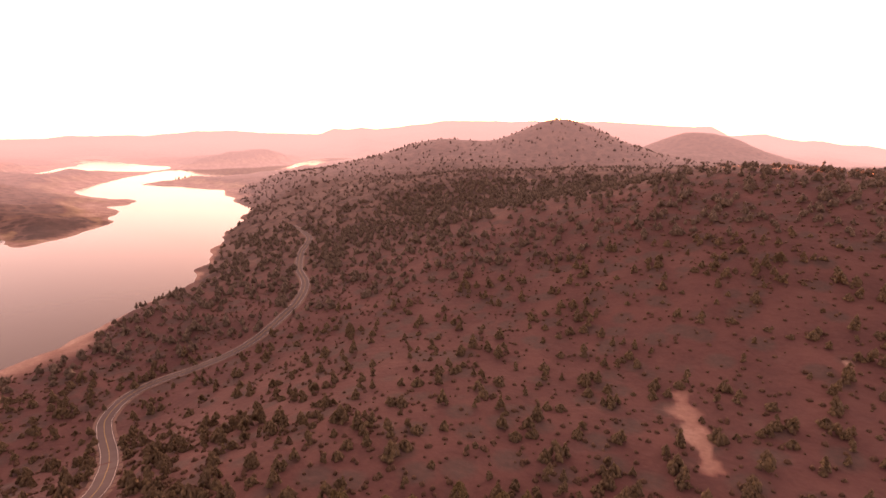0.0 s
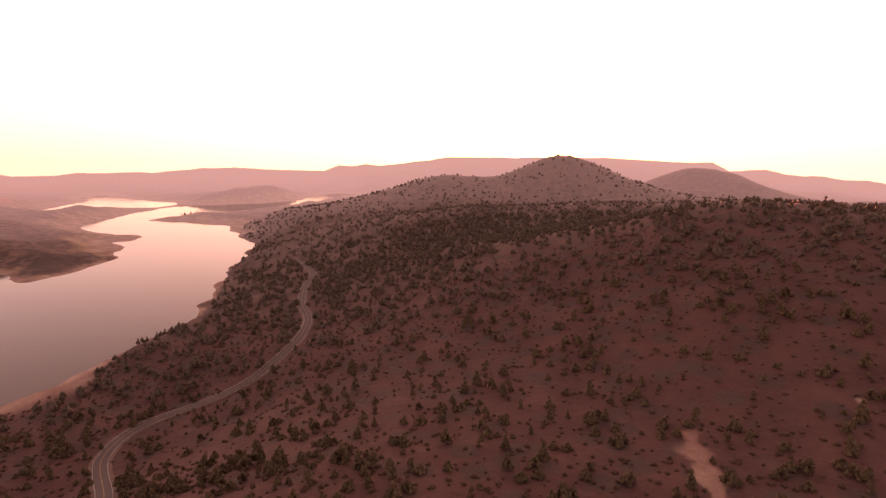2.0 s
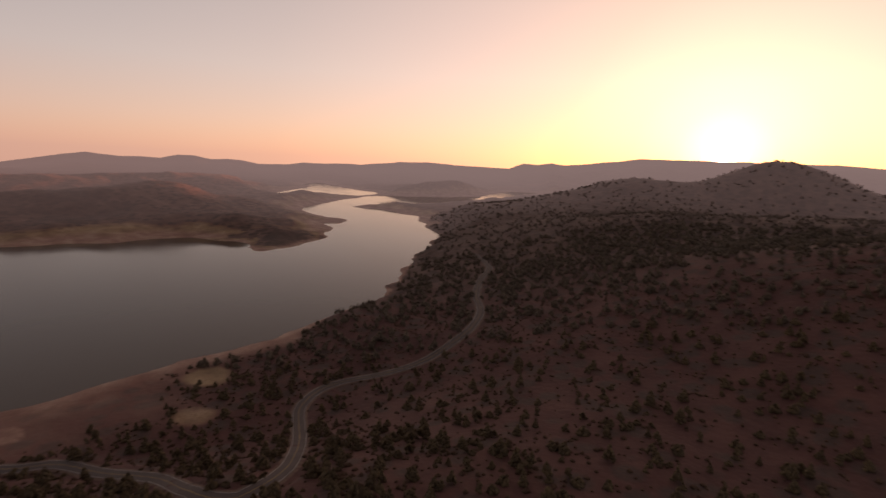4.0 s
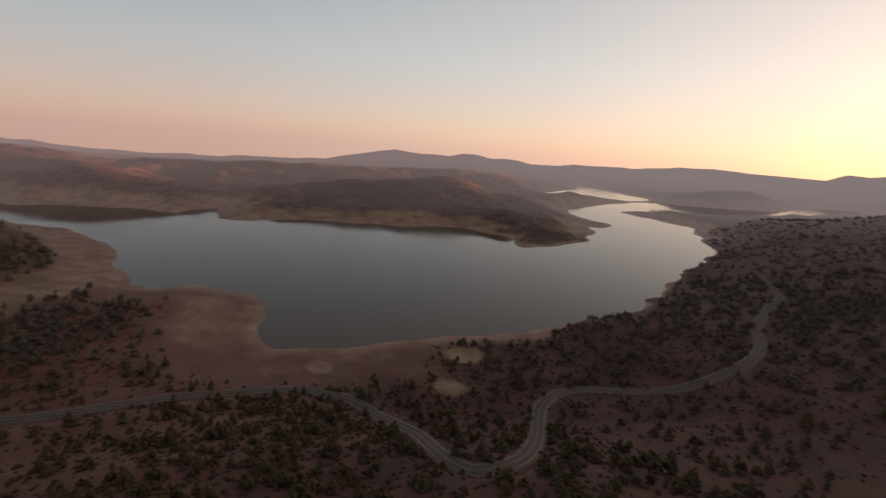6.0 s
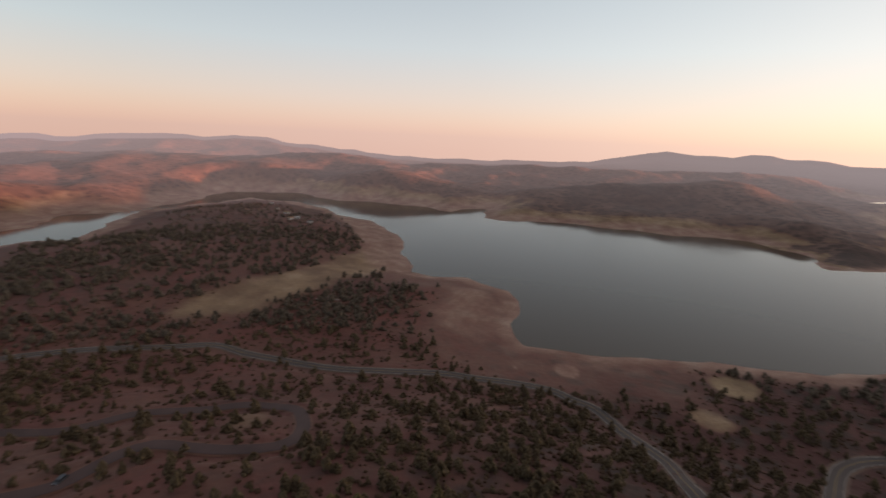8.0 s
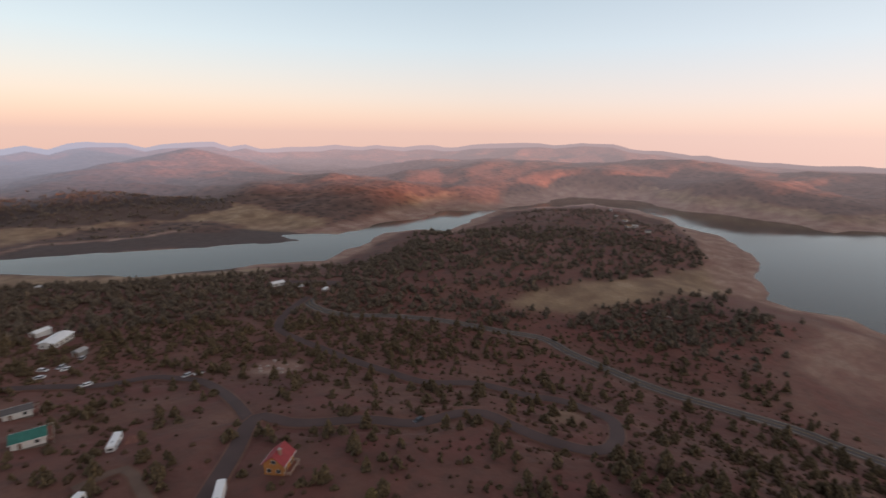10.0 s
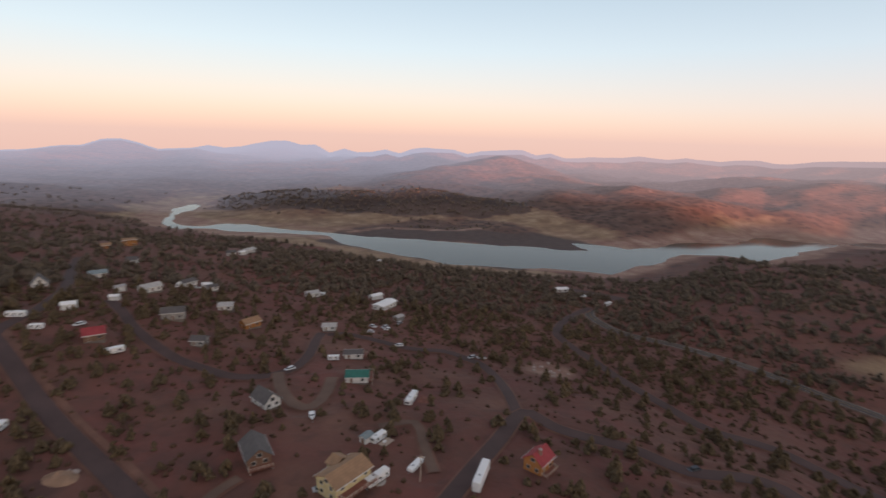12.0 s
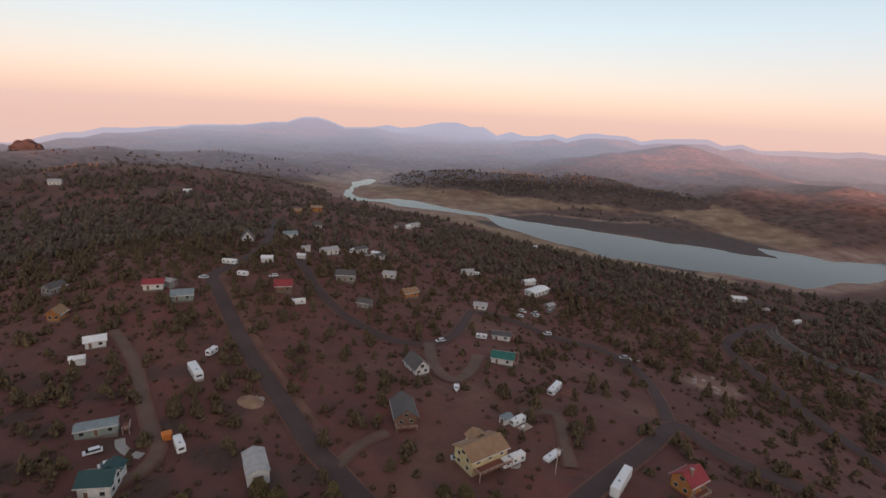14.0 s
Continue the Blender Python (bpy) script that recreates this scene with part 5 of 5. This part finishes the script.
rubble(-347, -198, 11, 26, "scattered pale boulders on a wooded knoll", 1)
rubble(-73, -244, 10, 14, "pale bare rocks in a clearing", 2)
rubble(95, -133, 3, 6, "loose tan stones beside an earth heap", 3)

# bare rock knob that breaks the skyline on the far ridge
kx, ky = 925.0, -682.0
root = tagged(new("rock_outcrop"), "rounded dark rock knob on the crest of a wooded ridge", "rocks")
root.matrix_world = pose(kx, ky, float(ground(np.array([kx]), np.array([ky]))[0][0]), 0, 0, 36)
bm = bmesh.new()
bmesh.ops.create_icosphere(bm, subdivisions=4, radius=1.0)
for v in bm.verts:
    lump = 1 + 0.22 * noise.noise(v.co * 2.3) + 0.10 * noise.noise(v.co * 6.0)
    v.co = Vector((v.co.x * 24 * lump, v.co.y * 17 * lump, max(-6, v.co.z * 15 * lump)))
part("rock", bm, M["cliff"], root)

# tan earth heap beside the street
g = np.random.default_rng(5)
root, _ = placed("earth_heap", 96.8, -131.1, 352, "bare tan heap of dug earth beside the street", "earth heap", "", 6)
bm = bmesh.new()
bmesh.ops.create_grid(bm, x_segments=20, y_segments=20, size=5.5)
heap_c, heap_s, heap_z = math.cos(radians(352)), math.sin(radians(352)), root.matrix_world.translation.z
for v in bm.verts:
    d = math.hypot(v.co.x / 4.6, v.co.y / 3.8)
    under = ground(np.array([96.8 + v.co.x * heap_c - v.co.y * heap_s]), np.array([-131.1 + v.co.x * heap_s + v.co.y * heap_c]))[0][0] - heap_z
    v.co.z = under + 2.4 * max(0, 1 - d) ** 0.85 + 0.6 * noise.noise(v.co * 0.7) * max(0, 1.1 - d) - 0.6 * max(0, d - 0.85)
part("soil", bm, M["earth"], root)

# utility pole and a round stone fire ring by the cream house
root, _ = placed("utility_pole", -3.7, -131.4, 1, "weathered timber utility pole with a crossarm", "pole", "", 2)
part("mast", made(cyl, 0, 0, -0.5, 0.16, 9.5, "z", 10, 0.11), M["rail"], root)
arm = part("crossarm", made(box, 0, 0, 8.2, 2.4, 0.12, 0.14), M["rail"], root)
for k in (-1.0, -0.4, 0.4, 1.0):
    part("insulator", made(cyl, k, 0, 8.34, 0.06, 0.18, "z", 8), M["shell"], arm)
root, _ = placed("fire_ring", 8.3, -130.2, 342, "round paved fire ring with a low stone rim", "fire ring", "", 3)
part("paving", made(cyl, 0, 0, -0.4, 2.1, 0.5, "z", 24), M["concrete"], root)
for k in range(14):
    a = 6.2832 * k / 14
    part("stone", made(box, 0.75 * math.cos(a), 0.75 * math.sin(a), 0.1, 0.3, 0.3, 0.32), M["rock"], root)

# ---- trees ----
def spray(rng, tip=0.6):
    """A pointed spray of four faces."""
    a = rng.random() * 6.28
    v = [(0.3 * (rng.random() - 0.5), 0.3 * (rng.random() - 0.5), 1.1 + 0.5 * rng.random())]
    for k in range(3):
        s = 0.8 + 0.6 * rng.random()
        v.append((s * math.cos(a + k * 2.094), s * math.sin(a + k * 2.094), -0.45 * rng.random()))
    return np.array(v), np.array([(0, 1, 2), (0, 2, 3), (0, 3, 1), (1, 3, 2)])


def crown_shape(rng, clumps, height, spread, taper, leaf=spray):
    """A juniper crown: sprays thrown round limbs, wide low down and thin at the top, with gaps."""
    vs, fs, count = [], [], 0
    lobes = [(rng.random() * 6.28, 0.15 + 0.7 * rng.random()) for _ in range(5)]
    for k in range(clumps):
        lobe_a, lobe_h = lobes[rng.integers(5)]
        h = np.clip(lobe_h + 0.35 * rng.normal(), 0.06, 1.0)
        a = lobe_a + 0.9 * rng.normal()
        reach = spread * (1 - h) ** taper * (0.45 + 0.55 * rng.random()) + 0.06
        v, f = leaf(rng)
        size = (0.55 + 0.5 * rng.random()) * spread * (3.2 / math.sqrt(clumps)) * (0.7 + 0.5 * (1 - h))
        v = v * size * np.array([1, 1, 1.15]) + np.array([reach * math.cos(a), reach * math.sin(a), height * (0.12 + 0.83 * h)])
        vs.append(v), fs.append(f + count)
        count += len(v)
    return np.concatenate(vs), np.concatenate(fs)


def limb_mesh(rng, height):
    """A tapered, leaning trunk with three limbs, six-sided."""
    vs, fs, count = [], [], 0
    runs = [([(0, 0, -0.4), (0.05, 0.03, height * 0.3), (0.02, -0.05, height * 0.85)], (0.24, 0.16, 0.03))]
    for k in range(3):
        a = rng.random() * 6.28
        h = height * (0.18 + 0.12 * k)
        runs.append(([(0.03, 0, h), (0.5 * math.cos(a), 0.5 * math.sin(a), h + 0.45), (1.1 * math.cos(a), 1.1 * math.sin(a), h + 1.3)], (0.09, 0.06, 0.02)))
    for pts, rad in runs:
        ring = np.radians(np.arange(6) * 60)
        for p, q in zip(pts, rad):
            vs.append(np.stack([p[0] + q * np.cos(ring), p[1] + q * np.sin(ring), np.full(6, p[2])], 1))
        for s in range(2):
            for j in range(6):
                a, b = count + s * 6 + j, count + s * 6 + (j + 1) % 6
                fs.append((a, b, b + 6, a + 6))
        count += 18
    return np.concatenate(vs), np.array(fs)


rng = np.random.default_rng(21)
CROWNS = [crown_shape(rng, 240, h, s, t, spray) for h, s, t in ((5.8, 2.5, 0.6), (4.9, 2.8, 0.5), (7.0, 2.4, 0.75), (4.2, 2.4, 0.45))]
CROWN_MESHES = [mesh_from("crown", v, f, MAT_JUNIPER) for v, f in CROWNS]
TRUNK_MESHES = [mesh_from("trunk", *limb_mesh(rng, h), MAT_BARK) for h in (5.2, 4.4, 6.4, 3.6)]
TREE_TAGS = [("rounded juniper tree with olive-green foliage on dry soil", "tree"), ("broad low juniper with several stems on the slope", "tree"),
             ("tall pointed juniper standing over dry grass", "tree"), ("small bushy juniper on bare reddish soil", "tree")]



def tree_density(x, y, z, sd, gap):
    """Chance of a tree, 0 to 1, by soil and place."""
    cov = land_cover(x, y, z, sd)
    open_ = 1 - np.maximum.reduce([cov[..., 0], cov[..., 1], cov[..., 3]])
    wood = 0.3 + 0.5 * smooth(fractal(x + 300, y, 260, 4) + 0.4 * fractal(x, y, 60, 3), -0.3, 0.3)
    wood = wood * (1 - 0.72 * patch(x, y, 45, -172, 130, 80, -50)) * (1 - 0.12 * patch(x, y, -66, 233, 190, 120, 59))
    wood = wood * (1 - 0.3 * (1 - smooth((np.degrees(np.arctan2(-x, y)) + 60) % 360 - 60, 80, 100)) * (1 - smooth(np.hypot(x, y), 230, 360)))
    wood = np.maximum(wood, 0.9 * patch(x, y, 2, -465, 233, 76.1, -23))
    wood = np.maximum(wood, 0.6 * patch(x, y, 277, -211, 151, 75.6, -41))
    wood = np.maximum(wood, 0.75 * patch(x, y, -47, -362, 231, 95.3, -20))
    wood = np.maximum(wood, 0.7 * patch(x, y, 190, -119, 93.5, 46.7, -38))
    wood = np.maximum(wood, 0.75 * patch(x, y, -278, -431, 114, 83.6, -3))
    wood = np.maximum(wood, 0.62 * patch(x, y, -143, -287, 121, 74.8, -8))
    wood = np.maximum(wood, 0.55 * patch(x, y, -506, -343, 195, 127, 25))
    wood = np.maximum(wood, 0.9 * patch(x, y, 234, -214, 228, 156, -33))
    wood = np.maximum(wood, 0.95 * band(x, y, DARK_WOOD, 80))
    r, az = np.hypot(x, y), (np.degrees(np.arctan2(-x, y)) + 60) % 360 - 60
    wood = np.where((y < -450) & (beyond(x, y) < 0), wood * smooth(sd, 55, 95), wood)
    wood = wood * (1 - 0.55 * (1 - smooth(az, 40, 48)) * smooth(r, 800, 1050))
    wood = np.where(beyond(x, y) > 30, (1 - smooth(r, 900, 1280)) * ((x > -150) | (y > 1200)) * ( 0.12 + 0.8 * smooth(gully(x + 400, y, 330, 4) + 0.25 * fractal(x, y, 90, 3), 0.38, 0.6)), wood)
    wood = np.maximum(wood, band(x, y, DARK_WOOD, 80))
    wood = np.maximum(wood, 0.85 * band(x, y, [(-300, -205), (-345, -190), (-400, -165)], 34))
    wood = wood * (1 - 0.5 * patch(x, y, 128, -145, 72, 80, 20)) * (1 - 0.42 * patch(x, y, 50, -190, 95, 62, -50)) * (1 - 0.2 * patch(x, y, -20, -165, 70, 60))
    return np.clip(open_ - 0.25, 0, 1) / 0.75 * wood * (sd > 14) * (gap > 1.0) * (1 - smooth(az, 74, 80) * (1 - smooth(az, 112, 117)) * (1 - smooth(sd, 60, 85)) * (r < 520)) * (1 - band(x, y, NEAR_SAND, 28))


def scatter(count, lo, hi, seed):
    g = np.random.default_rng(seed)
    r = np.sqrt(g.random(count) * (hi * hi - lo * lo) + lo * lo)
    a = np.radians(g.random(count) * 268 - 22)
    x, y = -r * np.sin(a), r * np.cos(a)
    z, sd, gap = ground(x, y)
    keep = g.random(count) < tree_density(x, y, z, sd, gap)
    for cx, cy, cr in CLEAR:
        keep &= np.hypot(x - cx, y - cy) > cr
    return x[keep], y[keep], z[keep]


def woods(name, shapes, x, y, z, size, seed, label):
    """Many trees joined in one sheet of stuff."""
    g = np.random.default_rng(seed)
    pick = g.integers(len(shapes), size=len(x))
    vs, fs, count = [], [], 0
    for k, (v, f) in enumerate(shapes):
        i = np.flatnonzero(pick == k)
        if not len(i):
            continue
        a = g.random(len(i)) * 6.28
        s = size * (0.55 + 0.75 * g.random(len(i)))
        t = s * (0.85 + 0.3 * g.random(len(i)))
        c, d = np.cos(a), np.sin(a)
        px = (v[:, 0] * c[:, None] - v[:, 1] * d[:, None]) * s[:, None] + x[i][:, None]
        py = (v[:, 0] * d[:, None] + v[:, 1] * c[:, None]) * s[:, None] + y[i][:, None]
        pz = v[:, 2] * t[:, None] + z[i][:, None] - 0.1
        vs.append(np.stack([px, py, pz], -1).reshape(-1, 3))
        fs.append((f[None] + (np.arange(len(i)) * len(v))[:, None, None]).reshape(-1, 3) + count)
        count += len(i) * len(v)
    ob = new(name, mesh_from(name, np.concatenate(vs), np.concatenate(fs), MAT_WOODS))
    return tagged(ob, label, "trees", kind="stuff")


fuller = [crown_shape(rng, 64, h, s, t, spray) for h, s, t in ((6.6, 2.7, 0.7), (5.6, 3.0, 0.55), (7.6, 2.5, 0.85), (4.6, 2.6, 0.5), (3.0, 2.0, 0.5))]
small = [crown_shape(rng, 18, h, s, t, spray) for h, s, t in ((6.2, 2.3, 0.65), (5.2, 2.6, 0.55), (7.0, 2.2, 0.8), (4.2, 2.4, 0.5), (3.0, 1.9, 0.5))]
tiny = [crown_shape(rng, 5, h, s, t, spray) for h, s, t in ((5.0, 2.3, 0.5), (6.0, 2.2, 0.7), (4.0, 2.6, 0.4))]
nx, ny, nz = scatter(40000, 85, 690, 1)
order = np.argsort(np.hypot(nx, ny))
close, rest = order[:300], order[300:]
for k, i in enumerate(close):
    kind_ = (k * 7 + k // 5) % 4
    root = tagged(new("juniper_tree"), *TREE_TAGS[kind_], group="junipers")
    s = 0.6 + 0.55 * ((k * 37) % 100) / 100
    root.matrix_world = Matrix.Translation((nx[i], ny[i], nz[i])) @ Matrix.Rotation(k * 2.4, 4, "Z") @ Matrix.Diagonal((s, s, s * (0.9 + 0.2 * ((k * 13) % 10) / 10), 1))
    for nm, meshes in (("trunk", TRUNK_MESHES), ("crown", CROWN_MESHES)):
        ob = new(nm, meshes[kind_])
        ob.parent = root
rest_r = np.hypot(nx[rest], ny[rest])
inner, outer = rest[rest_r < 340], rest[rest_r >= 340]
woods("juniper_wood", fuller, nx[inner], ny[inner], nz[inner], 0.74, 3, "scattered olive and brown junipers over the near slopes")
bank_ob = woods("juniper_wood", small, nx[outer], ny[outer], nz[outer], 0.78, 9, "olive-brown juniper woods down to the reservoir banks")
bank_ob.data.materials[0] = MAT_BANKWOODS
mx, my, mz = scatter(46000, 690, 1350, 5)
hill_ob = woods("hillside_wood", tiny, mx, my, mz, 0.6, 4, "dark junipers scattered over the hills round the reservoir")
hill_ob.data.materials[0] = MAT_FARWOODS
sx, sy, sz = scatter(46000, 60, 430, 11)
sage = [crown_shape(rng, 9, 0.9, 0.7, 0.5, spray), crown_shape(rng, 9, 0.7, 0.85, 0.4, spray)]
sage_ob = woods("sagebrush", sage, sx, sy, sz, 0.8, 12, "low grey-brown sagebrush between the junipers")
sage_ob.data.materials[0] = MAT_SAGE

# ---- tall pines in a row on the low point across the bay ----
pine_crowns = [mesh_from("crown", *crown_shape(rng, 90, h, 2.4, 0.9, spray), MAT_BANKWOODS) for h in (13.0, 11.0)]
pine_trunk = mesh_from("trunk", *limb_mesh(rng, 11.0), MAT_BARK)
for k in range(10):
    px, py = -1399 - 2.3 * k + 3 * math.sin(k * 2.1), 936 + 8.5 * k
    root = tagged(new("pine_tree"), "tall dark pine in a row on the low lake point", "tree", "pines on the point")
    root.matrix_world = pose(px, py, float(ground(np.array([px]), np.array([py]))[0][0]), 0, 0, 47 * k) @ Matrix.Scale(0.8 + 0.3 * ((k * 37) % 10) / 10, 4)
    for nm, mesh in (("trunk", pine_trunk), ("crown", pine_crowns[k % 2])):
        new(nm, mesh).parent = root
